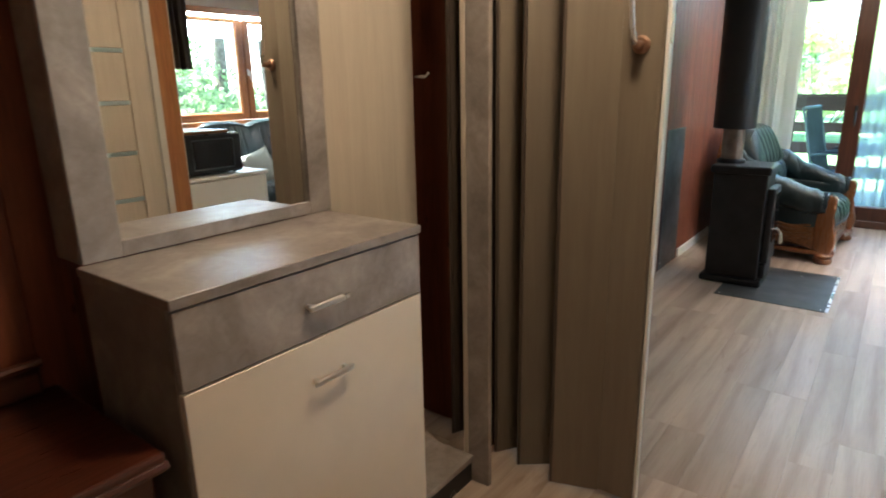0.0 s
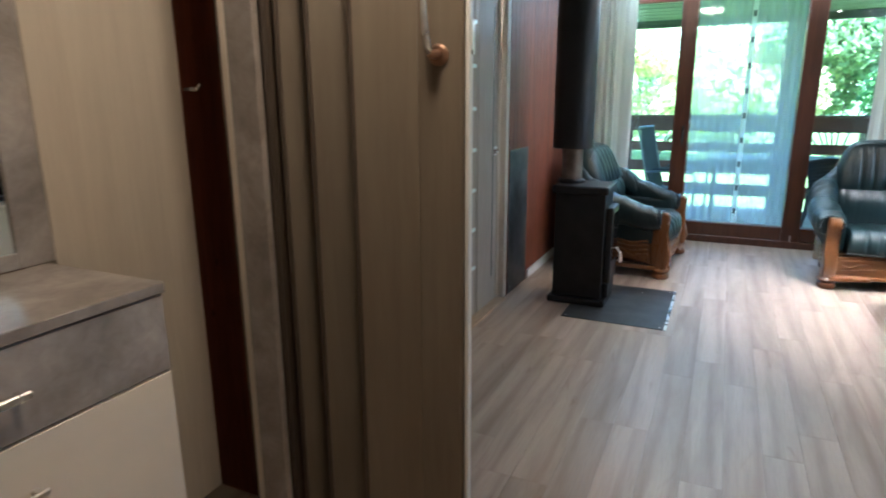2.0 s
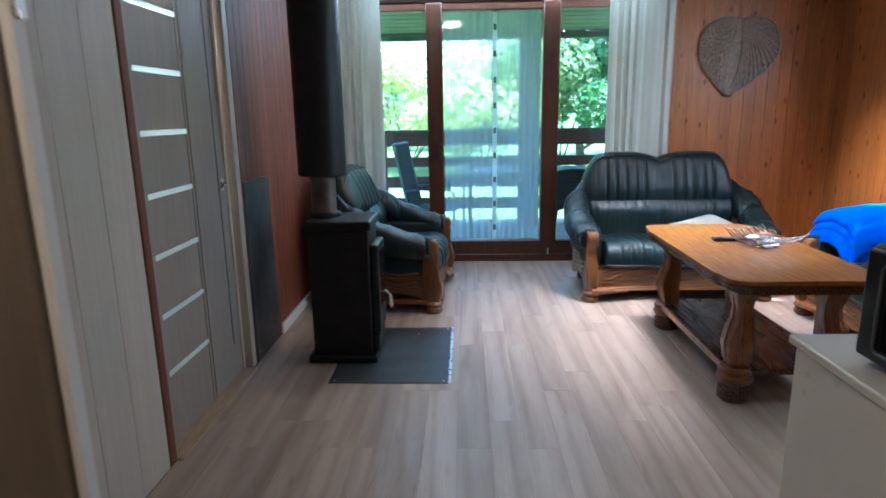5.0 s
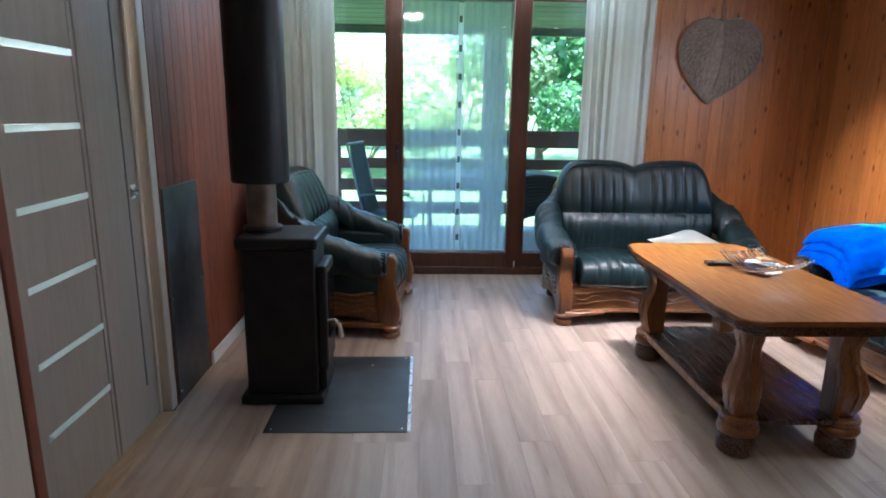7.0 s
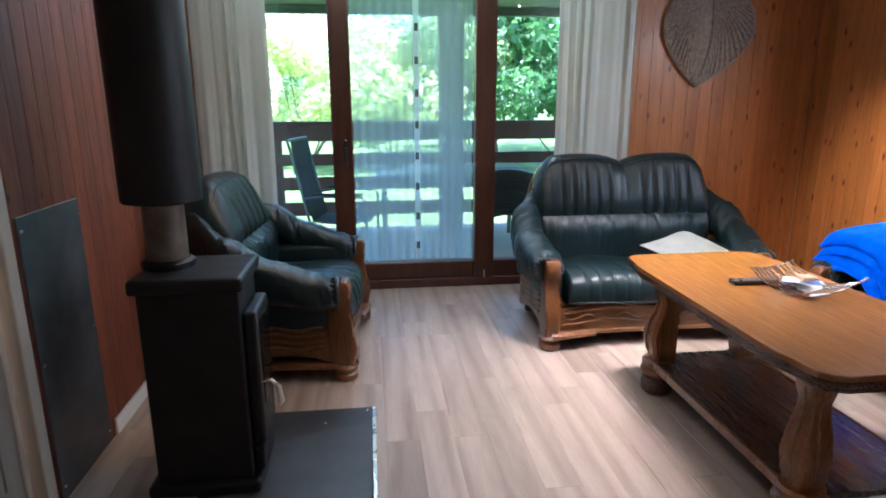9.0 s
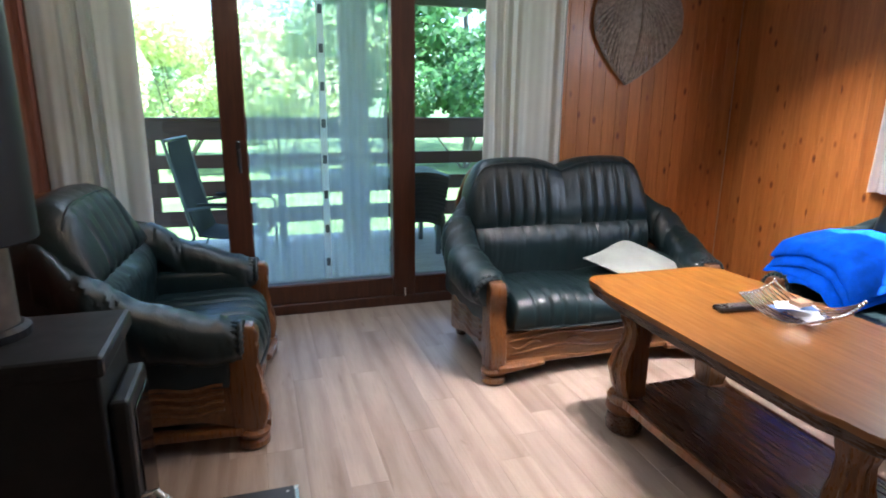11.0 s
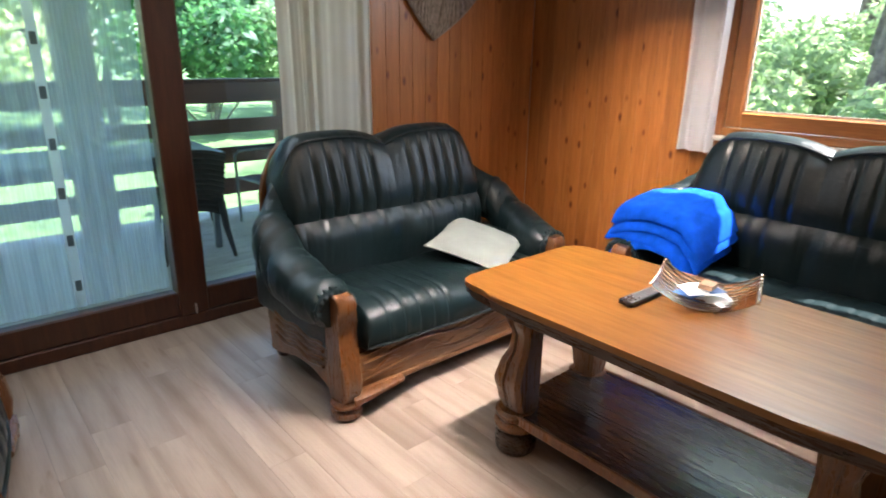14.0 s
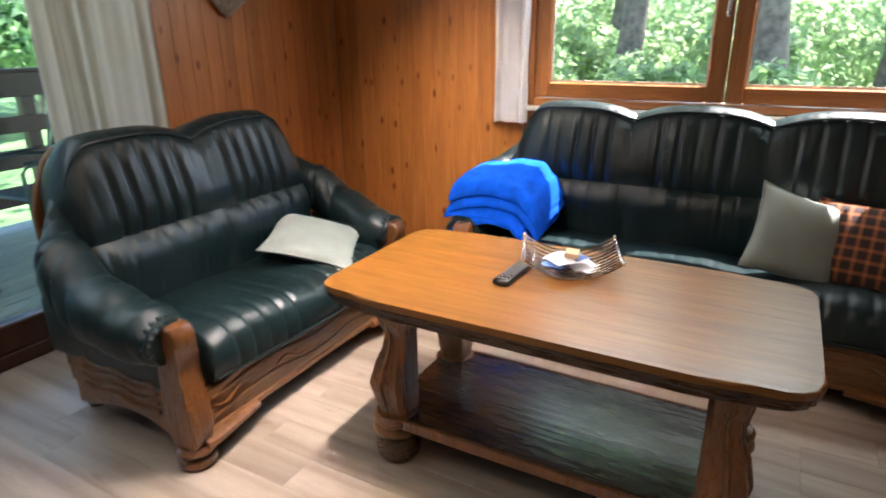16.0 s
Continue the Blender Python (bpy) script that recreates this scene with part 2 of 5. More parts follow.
OAK_UP = wood("stained_oak_upright", (0.13, 0.046, 0.012), (0.26, 0.10, 0.028), 0.0, 0.28, "z", coat=0.4, spread=0.12)
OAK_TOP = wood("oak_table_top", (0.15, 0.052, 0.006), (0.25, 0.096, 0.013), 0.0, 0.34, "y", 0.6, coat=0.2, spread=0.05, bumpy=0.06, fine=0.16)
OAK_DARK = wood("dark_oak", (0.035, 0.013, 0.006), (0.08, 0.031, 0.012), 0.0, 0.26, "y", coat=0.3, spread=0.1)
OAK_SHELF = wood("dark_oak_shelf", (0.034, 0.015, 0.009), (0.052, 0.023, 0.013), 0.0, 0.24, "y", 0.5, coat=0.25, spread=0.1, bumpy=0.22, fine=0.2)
CHERRY = wood("dark_cherry", (0.05, 0.011, 0.005), (0.11, 0.025, 0.01), 0.0, 0.33, "y", coat=0.3, spread=0.1)
PALE_OAK = wood("pale_oak_strip", (0.36, 0.24, 0.14), (0.48, 0.34, 0.21), 0.0, 0.45, "y", spread=0.1)
BEIGE_WOOD = wood("pale_laminate_upright", (0.50, 0.425, 0.34), (0.57, 0.49, 0.395), 0.0, 0.45, "z", 0.6, spread=0.05, bumpy=0.05, fine=0.08)
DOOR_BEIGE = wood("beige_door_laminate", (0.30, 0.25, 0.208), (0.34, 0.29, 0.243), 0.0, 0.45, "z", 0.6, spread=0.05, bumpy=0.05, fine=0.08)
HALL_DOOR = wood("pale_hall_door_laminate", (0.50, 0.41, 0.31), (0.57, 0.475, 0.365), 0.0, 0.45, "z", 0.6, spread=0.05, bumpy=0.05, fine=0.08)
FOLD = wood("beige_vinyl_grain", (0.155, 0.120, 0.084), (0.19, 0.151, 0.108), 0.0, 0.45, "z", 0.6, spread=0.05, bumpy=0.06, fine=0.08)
# Joint brown; on return panels it imitates the shade between folds.
BROWN_JOINT_SHADE = plain("brown_vinyl_joint_and_gap_shade", (0.07, 0.05, 0.036), 0.5)
LEATHER = mat("dark_green_leather", leather_build)
PIPING = plain("dark_leather_piping", (0.012, 0.02, 0.02), 0.35)
STONE = mat("grey_stone_laminate", stone_build)
WHITE = plain("white_lacquer", (0.72, 0.69, 0.64), 0.32, vary=0.03, bumps=0.02)
CREAM = plain("cream_front", (0.72, 0.62, 0.5), 0.4, vary=0.03, bumps=0.03)
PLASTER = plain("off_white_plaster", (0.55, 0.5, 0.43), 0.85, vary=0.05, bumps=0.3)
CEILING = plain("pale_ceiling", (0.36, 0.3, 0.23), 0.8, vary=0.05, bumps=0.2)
METAL = plain("brushed_steel", (0.78, 0.76, 0.73), 0.28, 1.0, 0.05)
BRONZE = plain("brushed_bronze", (0.42, 0.27, 0.19), 0.35, 1.0, 0.08)
CHROME = plain("chrome_wire", (0.85, 0.85, 0.86), 0.08, 1.0, 0.02, bumps=0.0)
IRON = plain("black_stove_iron", (0.008, 0.008, 0.009), 0.5, 0.3, 0.3, 9, 0.25, 260)
PIPE_BLACK = plain("matt_black_pipe", (0.007, 0.007, 0.008), 0.5, 0.2, 0.2, 7, 0.1)
PIPE_GREY = plain("heat_stained_pipe", (0.17, 0.13, 0.1), 0.5, 0.6, 0.35, 10, 0.2)
SHEET = plain("dull_steel_sheet", (0.12, 0.125, 0.13), 0.42, 0.6, 0.3, 5, 0.12)
HEARTH = plain("dark_grey_hearth_plate", (0.055, 0.058, 0.062), 0.4, 0.2, 0.15, 6, 0.08)
BLACK = plain("black_plastic", (0.012, 0.012, 0.013), 0.3, vary=0.1)
BLACK_GLASS = plain("black_glass", (0.006, 0.006, 0.007), 0.07, vary=0.05, bumps=0.0)
GREY_KEY = plain("grey_rubber_keys", (0.12, 0.12, 0.125), 0.6)
FROST = cloth_light("frosted_glass_strip", (0.72, 0.82, 0.82), 0.75)
BLANKET = plain("royal_blue_fleece", (0.004, 0.088, 0.64), 0.95, vary=0.25, scale=14, bumps=0.8, fine=420, spec=0.15)
VELVET = plain("pale_grey_velvet", (0.31, 0.33, 0.295), 0.9, vary=0.1, bumps=0.5, fine=300)
PLAID = mat("plaid_cloth", plaid_build)
RATTAN = plain("grey_washed_rattan", (0.3, 0.25, 0.2), 0.8, vary=0.3, scale=30, bumps=0.4)
CURTAIN = cloth_light("cream_curtain", (0.79, 0.79, 0.74), 0.4)
SHEER = cloth_light("white_net", (0.93, 0.93, 0.93), 0.62)
BROWN_DRAPE = plain("brown_drape", (0.05, 0.035, 0.025), 0.9)
GLASS = glass_build((0.86, 0.97, 0.97), 1.35)
CLEAR = glass_build((0.97, 0.99, 0.98), 1.3)
SCREEN = mat("insect_mesh", mesh_build)


def mirror_build(nt, b):
    b.inputs["Base Color"].default_value = (0.9, 0.92, 0.91, 1)
    b.inputs["Metallic"].default_value = 1.0
    b.inputs["Roughness"].default_value = 0.0


MIRROR = mat("mirror_silver", mirror_build)
PAPER = plain("printed_paper", (0.82, 0.84, 0.87), 0.6)
PAPER_BLUE = plain("blue_print", (0.08, 0.2, 0.5), 0.5)
CARD = plain("brown_card", (0.5, 0.33, 0.2), 0.7)
DECK = wood("weathered_deck", (0.42, 0.39, 0.36), (0.58, 0.55, 0.51), 0.0, 0.7, "x", 0.7, spread=0.2)
RAIL = wood("brown_stained_board", (0.075, 0.028, 0.018), (0.14, 0.055, 0.036), 0.3, 0.5, "x", spread=0.2)
SOFFIT = wood("green_grey_soffit", (0.10, 0.12, 0.09), (0.2, 0.23, 0.17), 0.3, 0.6, "x", spread=0.2)
POST_OUT = wood("grey_stained_post", (0.2, 0.15, 0.11), (0.32, 0.26, 0.2), 0.3, 0.6, "z", spread=0.2)
SLING = plain("dark_garden_weave", (0.02, 0.024, 0.03), 0.7)
GARDEN_METAL = plain("grey_garden_metal", (0.15, 0.165, 0.175), 0.4, 0.6)
WICKER = plain("dark_wicker", (0.03, 0.026, 0.024), 0.7, vary=0.4, scale=60, bumps=0.6, fine=160)
GRASS = plain("grass", (0.12, 0.19, 0.06), 0.9, vary=0.4, scale=1.2, bumps=0.8, fine=40)
BARK = plain("bark", (0.17, 0.14, 0.11), 0.9, vary=0.45, scale=9, bumps=1.0, fine=40)
LEAVES = leaf_mat("leaves", (0.10, 0.15, 0.08), (0.29, 0.35, 0.22))
# Bleached leaf copy: strong sun on the north hedge is put into its colour.
LEAVES_SUNLIT = leaf_mat("leaves_sunlit", (0.29, 0.31, 0.2), (0.54, 0.53, 0.38))
LEAVES_DARK = leaf_mat("leaves_dark", (0.03, 0.085, 0.04), (0.10, 0.19, 0.085))


def glow_build(nt, b):
    b.inputs["Emission Color"].default_value = (1, 0.78, 0.5, 1)
    b.inputs["Emission Strength"].default_value = 6.0


LIGHT_ON = mat("lamp_glow", glow_build)

# ---- mesh helpers ----


def mesh_of(name, bm, material, smooth=False):
    bmesh.ops.recalc_face_normals(bm, faces=bm.faces)
    me = bpy.data.meshes.new(name)
    if smooth:
        for f in bm.faces:
            f.smooth = True
        for e in bm.edges:
            if len(e.link_faces) == 2 and e.calc_face_angle(0) > 0.7:
                e.smooth = False
    bm.to_mesh(me)
    bm.free()
    me.materials.append(material)
    return me


def part(name, bm, material, parent=None, label="", smooth=False):
    ob = new(name, mesh_of(name, bm, material, smooth))
    ob.parent = parent
    if label:
        tagged(ob, label)
    return ob


def thing(name, label, category, m=None, group="", kind=""):
    ob = new(name)
    if m is not None:
        ob.matrix_world = m
    return tagged(ob, label, category, group, kind)


def box(x0, x1, y0, y1, z0, z1, bevel=0.0, bm=None, seg=1):
    own = bm is None
    b2 = bmesh.new()
    bmesh.ops.create_cube(b2, size=1)
    for v in b2.verts:
        v.co = Vector(((x0 + x1) / 2 + v.co.x * (x1 - x0), (y0 + y1) / 2 + v.co.y * (y1 - y0), (z0 + z1) / 2 + v.co.z * (z1 - z0)))
    if bevel:
        bmesh.ops.bevel(b2, geom=b2.edges[:], offset=bevel, segments=seg, affect="EDGES", profile=0.5)
    if own:
        return b2
    return merge(bm, b2)


def merge(bm, other):
    me = bpy.data.meshes.new("tmp")
    other.to_mesh(me)
    other.free()
    bm.from_mesh(me)
    bpy.data.meshes.remove(me)
    return bm


def lathe(profile, seg=20, centre=(0, 0, 0), axis="z"):
    """Turned body from (radius, height) pairs, closed at both ends."""
    bm = bmesh.new()
    rings = []
    for r, h in profile:
        ring = []
        for i in range(seg):
            a = 2 * math.pi * i / seg
            p = (r * math.cos(a), r * math.sin(a), h)
            if axis == "x":
                p = (h, p[0], p[1])
            elif axis == "y":
                p = (p[0], h, p[1])
            ring.append(bm.verts.new(Vector(p) + Vector(centre)))
        rings.append(ring)
    for a, b in zip(rings, rings[1:]):
        for i in range(seg):
            bm.faces.new((a[i], a[(i + 1) % seg], b[(i + 1) % seg], b[i]))
    bm.faces.new(rings[0][::-1])
    bm.faces.new(rings[-1])
    return bm


def tube(points, radius, seg=8, closed=False, flat=1.0):
    """A round bar through the points; radius may be a list."""
    bm = bmesh.new()
    pts = [Vector(p) for p in points]
    rings = []
    side = None
    for i, p in enumerate(pts):
        a = pts[i - 1] if i else (pts[-1] if closed else p)
        b = pts[i + 1] if i + 1 < len(pts) else (pts[0] if closed else p)
        d = (b - a).normalized()
        ref = Vector((0, 0, 1)) if abs(d.z) < 0.95 else Vector((1, 0, 0))
        s = d.cross(ref).normalized()
        if side is not None and s.dot(side) < 0:
            s = -s
        side = s
        u = s.cross(d)
        r = radius[i] if isinstance(radius, (list, tuple)) else radius
        rings.append([bm.verts.new(p + s * math.cos(2 * math.pi * k / seg) * r + u * math.sin(2 * math.pi * k / seg) * r * flat) for k in range(seg)])
    n = len(rings)
    for i in range(n if closed else n - 1):
        a, b = rings[i], rings[(i + 1) % n]
        for k in range(seg):
            bm.faces.new((a[k], a[(k + 1) % seg], b[(k + 1) % seg], b[k]))
    if not closed:
        bm.faces.new(rings[0][::-1])
        bm.faces.new(rings[-1])
    return bm


def slab(outline, lo, hi, axis="x", bevel=0.0, seg=2):
    """An outline of 2D points given thickness along an axis."""
    bm = bmesh.new()

    def at(p, h):
        return {"x": (h, p[0], p[1]), "y": (p[0], h, p[1]), "z": (p[0], p[1], h)}[axis]
    lower = [bm.verts.new(at(p, lo)) for p in outline]
    upper = [bm.verts.new(at(p, hi)) for p in outline]
    bm.faces.new(lower[::-1])
    bm.faces.new(upper)
    n = len(outline)
    for i in range(n):
        bm.faces.new((lower[i], lower[(i + 1) % n], upper[(i + 1) % n], upper[i]))
    if bevel:
        rim = [e for e in bm.edges if all(len(f.verts) == 4 for f in e.link_faces) is False]
        bmesh.ops.bevel(bm, geom=rim, offset=bevel, segments=seg, affect="EDGES", profile=0.5)
    return bm


def sheet(fn, nu, nv, thick=0.0):
    """A surface fn(u, v) over the unit square, given thickness along its normal."""
    bm = bmesh.new()
    g = [[bm.verts.new(fn(i / nu, j / nv)) for j in range(nv + 1)] for i in range(nu + 1)]
    for i in range(nu):
        for j in range(nv):
            bm.faces.new((g[i][j], g[i + 1][j], g[i + 1][j + 1], g[i][j + 1]))
    if thick:
        bmesh.ops.recalc_face_normals(bm, faces=bm.faces)
        bmesh.ops.solidify(bm, geom=bm.faces[:], thickness=thick)
    return bm


def loft(rings, cap=True):
    bm = bmesh.new()
    rv = [[bm.verts.new(p) for p in r] for r in rings]
    n = len(rv[0])
    for a, b in zip(rv, rv[1:]):
        for i in range(n):
            bm.faces.new((a[i], a[(i + 1) % n], b[(i + 1) % n], b[i]))
    if cap:
        bm.faces.new(rv[0][::-1])
        bm.faces.new(rv[-1])
    return bm


def lerp_list(pts, s):
    """Value on a smooth line through (s, value) knots."""
    for (a, va), (b, vb) in zip(pts, pts[1:]):
        if s <= b:
            k = max(0, min(1, (s - a) / (b - a)))
            k = k * k * (3 - 2 * k)
            return va + (vb - va) * k
    return pts[-1][1]


# ---- structure ----
WX, EX, NY, SY, CZ = -1.37, 3.10, 6.79, 2.00, 2.50     # living room: west, east, north, south, ceiling
HX0, HX1, HY0 = -1.62, 0.62, -1.6                     # hall
DY = 7.0                                              # face of the glazed door


def wall(name, label, *boxes, material=PLASTER):
    bm = bmesh.new()
    for b in boxes:
        box(*b, bm=bm)
    return tagged(part(name, bm, material), label, "wall", kind="structure")


wall_north = wall("wall_north", "pine board wall with glazed balcony doors", (WX - 0.2, -1.30, NY + 0.014, 7.12, 0, CZ), (1.62, EX + 0.25, NY + 0.014, 7.12, 0, CZ), (-1.30, 1.62, NY + 0.014, 7.12, 2.46, CZ))
wall_east = wall("wall_east", "pine board wall with a wide wooden window", (EX + 0.014, EX + 0.25, SY, NY + 0.014, 0, 1.03), (EX + 0.014, EX + 0.25, SY, NY + 0.014, 2.26, CZ), (EX + 0.014, EX + 0.25, 5.42, NY + 0.014, 1.03, 2.26), (EX + 0.014, EX + 0.25, SY, 3.28, 1.03, 2.26))
wall_west = wall("wall_west", "red stained board wall with a sliding door", (WX - 0.2, WX - 0.014, SY, 3.44, 0, CZ), (WX - 0.2, WX - 0.014, 4.52, NY + 0.014, 0, CZ), (WX - 0.2, WX - 0.014, 3.44, 4.53, 2.1, CZ))
wall_south = wall("wall_south", "pine clad partition beside the cabinet", (0.752, EX + 0.25, SY - 0.1, SY, 0, CZ), material=PINE)
wall_hall_west = wall("wall_hall_west", "dark red stained board wall of the hall", (HX0 - 0.15, HX0 - 0.014, HY0, SY - 0.1, 0, CZ), material=PINE_RED)
wall_hall_east = wall("wall_hall_east", "pale hall wall beside a panel door", (HX1 + 0.014, HX1 + 0.15, HY0, 1.02, 0, CZ), (HX1 + 0.014, HX1 + 0.15, 1.92, 1.96, 0, CZ), (HX1 + 0.014, HX1 + 0.15, 1.02, 1.92, 2.08, CZ))
wall_hall_south = wall("wall_hall_south", "plain hall end wall", (HX0 - 0.15, HX1 + 0.15, HY0 - 0.12, HY0, 0, CZ))
wall_jog = wall("wall_partition", "short partition end beside the folding door", (HX0 - 0.15, WX - 0.0, SY - 0.1, SY, 0, CZ), (WX, 0.654, SY - 0.1, SY, 2.22, CZ), material=PINE_RED)
floor_base = tagged(part("floor", box(HX0 - 0.15, EX + 0.25, HY0 - 0.12, 7.12, -0.14, -0.006), OAK_DARK), "grey-brown limed oak plank floor", "floor", kind="structure")
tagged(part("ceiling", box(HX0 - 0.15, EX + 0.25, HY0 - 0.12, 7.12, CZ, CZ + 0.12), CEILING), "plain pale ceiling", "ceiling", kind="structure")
tagged(part("baseboard", box(WX, WX + 0.016, 5.0, NY, 0, 0.075, 0.004), WHITE), "white skirting board along the red board wall", "baseboard", kind="structure")

# ---- glazed door, north ----
door_n = thing("window_1", "dark brown framed glazed balcony doors with three panes", "glass door", kind="structure")
part("sill", box(-1.30, 1.62, DY - 0.005, DY + 0.1, 0, 0.07, 0.006), DOOR_BROWN, door_n)
part("head", box(-1.30, 1.62, DY, DY + 0.1, 2.40, 2.46, 0.006), DOOR_BROWN, door_n)
for x0, x1 in ((-0.485, -0.335), (0.58, 0.735), (-1.30, -1.22), (1.54, 1.62)):
    part("post", box(x0, x1, DY - 0.012, DY + 0.1, 0.07, 2.40, 0.008), DOOR_BROWN, door_n)
for x0, x1 in ((-1.22, -0.485), (-0.335, 0.58), (0.735, 1.54)):
    part("bottom_rail", box(x0, x1, DY + 0.004, DY + 0.085, 0.07, 0.205, 0.008), DOOR_BROWN, door_n)
    part("top_rail", box(x0, x1, DY + 0.004, DY + 0.085, 2.33, 2.40, 0.008), DOOR_BROWN, door_n)
    p = part("pane", box(x0, x1, DY + 0.04, DY + 0.046, 0.205, 2.33), GLASS, door_n)
    p.visible_shadow = False
hb = box(-0.40, -0.375, DY - 0.028, DY - 0.012, 1.0, 1.16, 0.004)
merge(hb, tube([(-0.388, DY - 0.02, 1.1), (-0.388, DY - 0.06, 1.1), (-0.385, DY - 0.06, 0.97)], 0.009))
part("handle", hb, BLACK, door_n, "black lever handle")
part("bolt", lathe([(0.006, 0), (0.006, 0.06)], 8, (0.66, DY - 0.014, 0.07)), METAL, door_n)

screen = thing("insect_curtain", "pale magnetic insect mesh curtain hung in the balcony door", "insect screen")
for x0, x1 in ((-0.33, 0.128), (0.172, 0.578)):
    part("mesh_panel", sheet(lambda u, v, a=x0, b=x1: (a + (b - a) * u, DY + 0.135 + 0.006 * math.sin(u * 40), 0.2 + 2.14 * v), 40, 2), SCREEN, screen)
band = part("magnet_band", box(0.128, 0.172, DY + 0.128, DY + 0.134, 0.2, 2.33), SHEER, screen, "white closing band")
for k in range(9):
    part("magnet", box(0.136, 0.164, DY + 0.120, DY + 0.127, 0.29 + k * 0.235, 0.345 + k * 0.235, 0.002), GARDEN_METAL, screen)


def curtain(name, label, x0, x1, y, z0, z1, folds, material, amp=0.035, along="x", seed=0):
    rnd = random.Random(seed)
    ph = [rnd.uniform(0, 6.28) for _ in range(3)]

    def fn(u, v):
        uu = u + 0.05 * math.sin(u * 7 + ph[1]) + 0.006 * math.sin(v * 2.5 + u * 5 + ph[0])
        wide = 0.35 + 0.9 * (0.5 + 0.5 * math.sin(u * 9.5 + ph[2])) ** 1.5
        w = amp * wide * (math.sin(uu * folds * 6.28 + ph[0]) + 0.28 * math.sin(uu * folds * 15.1 + ph[1])) * (0.75 + 0.35 * (1 - v))
        w += 0.004 * noise.noise((u * 6, v * 3, ph[0]))
        a = x0 + (x1 - x0) * u + 0.012 * math.sin(v * 4 + u * 9 + ph[2]) * (1 - v)
        zz = z0 + (z1 - z0) * v
        return (a, y + w, zz) if along == "x" else (y + w, a, zz)
    return tagged(part(name, sheet(fn, folds * 22, 16, 0.002), material, smooth=True), label, "curtain")


curtain("curtain", "cream floor-length curtain drawn beside the balcony door", -1.34, -0.86, 6.70, 0.03, 2.46, 5, CURTAIN, 0.022, seed=3)
curtain("curtain", "cream floor-length curtain hanging behind the sofa", 1.10, 1.66, 6.69, 0.03, 2.46, 6, CURTAIN, 0.014, seed=5)
curtain("net_curtain", "narrow white net curtain at the window's edge", 5.37, 5.59, 3.035, 0.935, 2.42, 3, SHEER, 0.022, "y", 8)
curtain("drape", "short dark brown drape gathered at the window", 3.28, 3.66, 3.03, 1.62, 2.42, 4, BROWN_DRAPE, 0.03, "y", 9)
rod = thing("curtain_rail", "slim pale curtain rail under the ceiling", "curtain rail")
part("rail", box(-1.36, 1.75, 6.66, 6.73, 2.465, 2.49, 0.004), WHITE, rod)

# ---- window, east ----
win_e = thing("window_2", "wide two-leaf pine window with a pale sill", "window", kind="structure")
part("window_sill", box(EX - 0.05, EX + 0.02, 3.24, 5.46, 1.005, 1.03, 0.006), WHITE, win_e, "white window sill")
for y0, y1 in ((3.28, 3.34), (5.36, 5.42)):
    part("frame_post", box(EX - 0.005, EX + 0.11, y0, y1, 1.03, 2.26, 0.006), PINE_POST, win_e)
part("frame_bottom", box(EX - 0.005, EX + 0.11, 3.34, 5.36, 1.03, 1.075, 0.006), PINE_TRIM, win_e)
part("frame_top", box(EX - 0.005, EX + 0.11, 3.34, 5.36, 2.2, 2.26, 0.006), PINE_TRIM, win_e)
for y0, y1 in ((3.345, 4.345), (4.353, 5.355)):
    leaf = part("sash", box(EX + 0.0, EX + 0.07, y0 + 0.085, y1 - 0.085, 1.08, 1.163, 0.008), PINE_TRIM, win_e)
    part("sash_top", box(EX + 0.0, EX + 0.07, y0 + 0.085, y1 - 0.085, 2.115, 2.195, 0.008), PINE_TRIM, leaf)
    for a, b in ((y0, y0 + 0.085), (y1 - 0.085, y1)):
        part("sash_stile", box(EX + 0.0, EX + 0.07, a, b, 1.08, 2.195, 0.008), PINE_POST, leaf)
    p = part("pane", box(EX + 0.035, EX + 0.041, y0 + 0.085, y1 - 0.085, 1.163, 2.115), CLEAR, leaf)
    p.visible_shadow = False
    for a, b in ((y0 + 0.085, y0 + 0.095), (y1 - 0.095, y1 - 0.085)):
        part("seal", box(EX + 0.028, EX + 0.034, a, b, 1.163, 2.115), WHITE, leaf)
    part("seal", box(EX + 0.026, EX + 0.034, y0 + 0.095, y1 - 0.095, 1.163, 1.175), WHITE, leaf)
hw = box(EX - 0.014, EX, 4.36, 4.385, 1.56, 1.63, 0.003)
merge(hw, tube([(EX - 0.008, 4.372, 1.6), (EX - 0.05, 4.372, 1.6), (EX - 0.05, 4.375, 1.49)], 0.009))
part("window_handle", hw, METAL, win_e, "steel lever handle")

# ---- sliding door, west ----


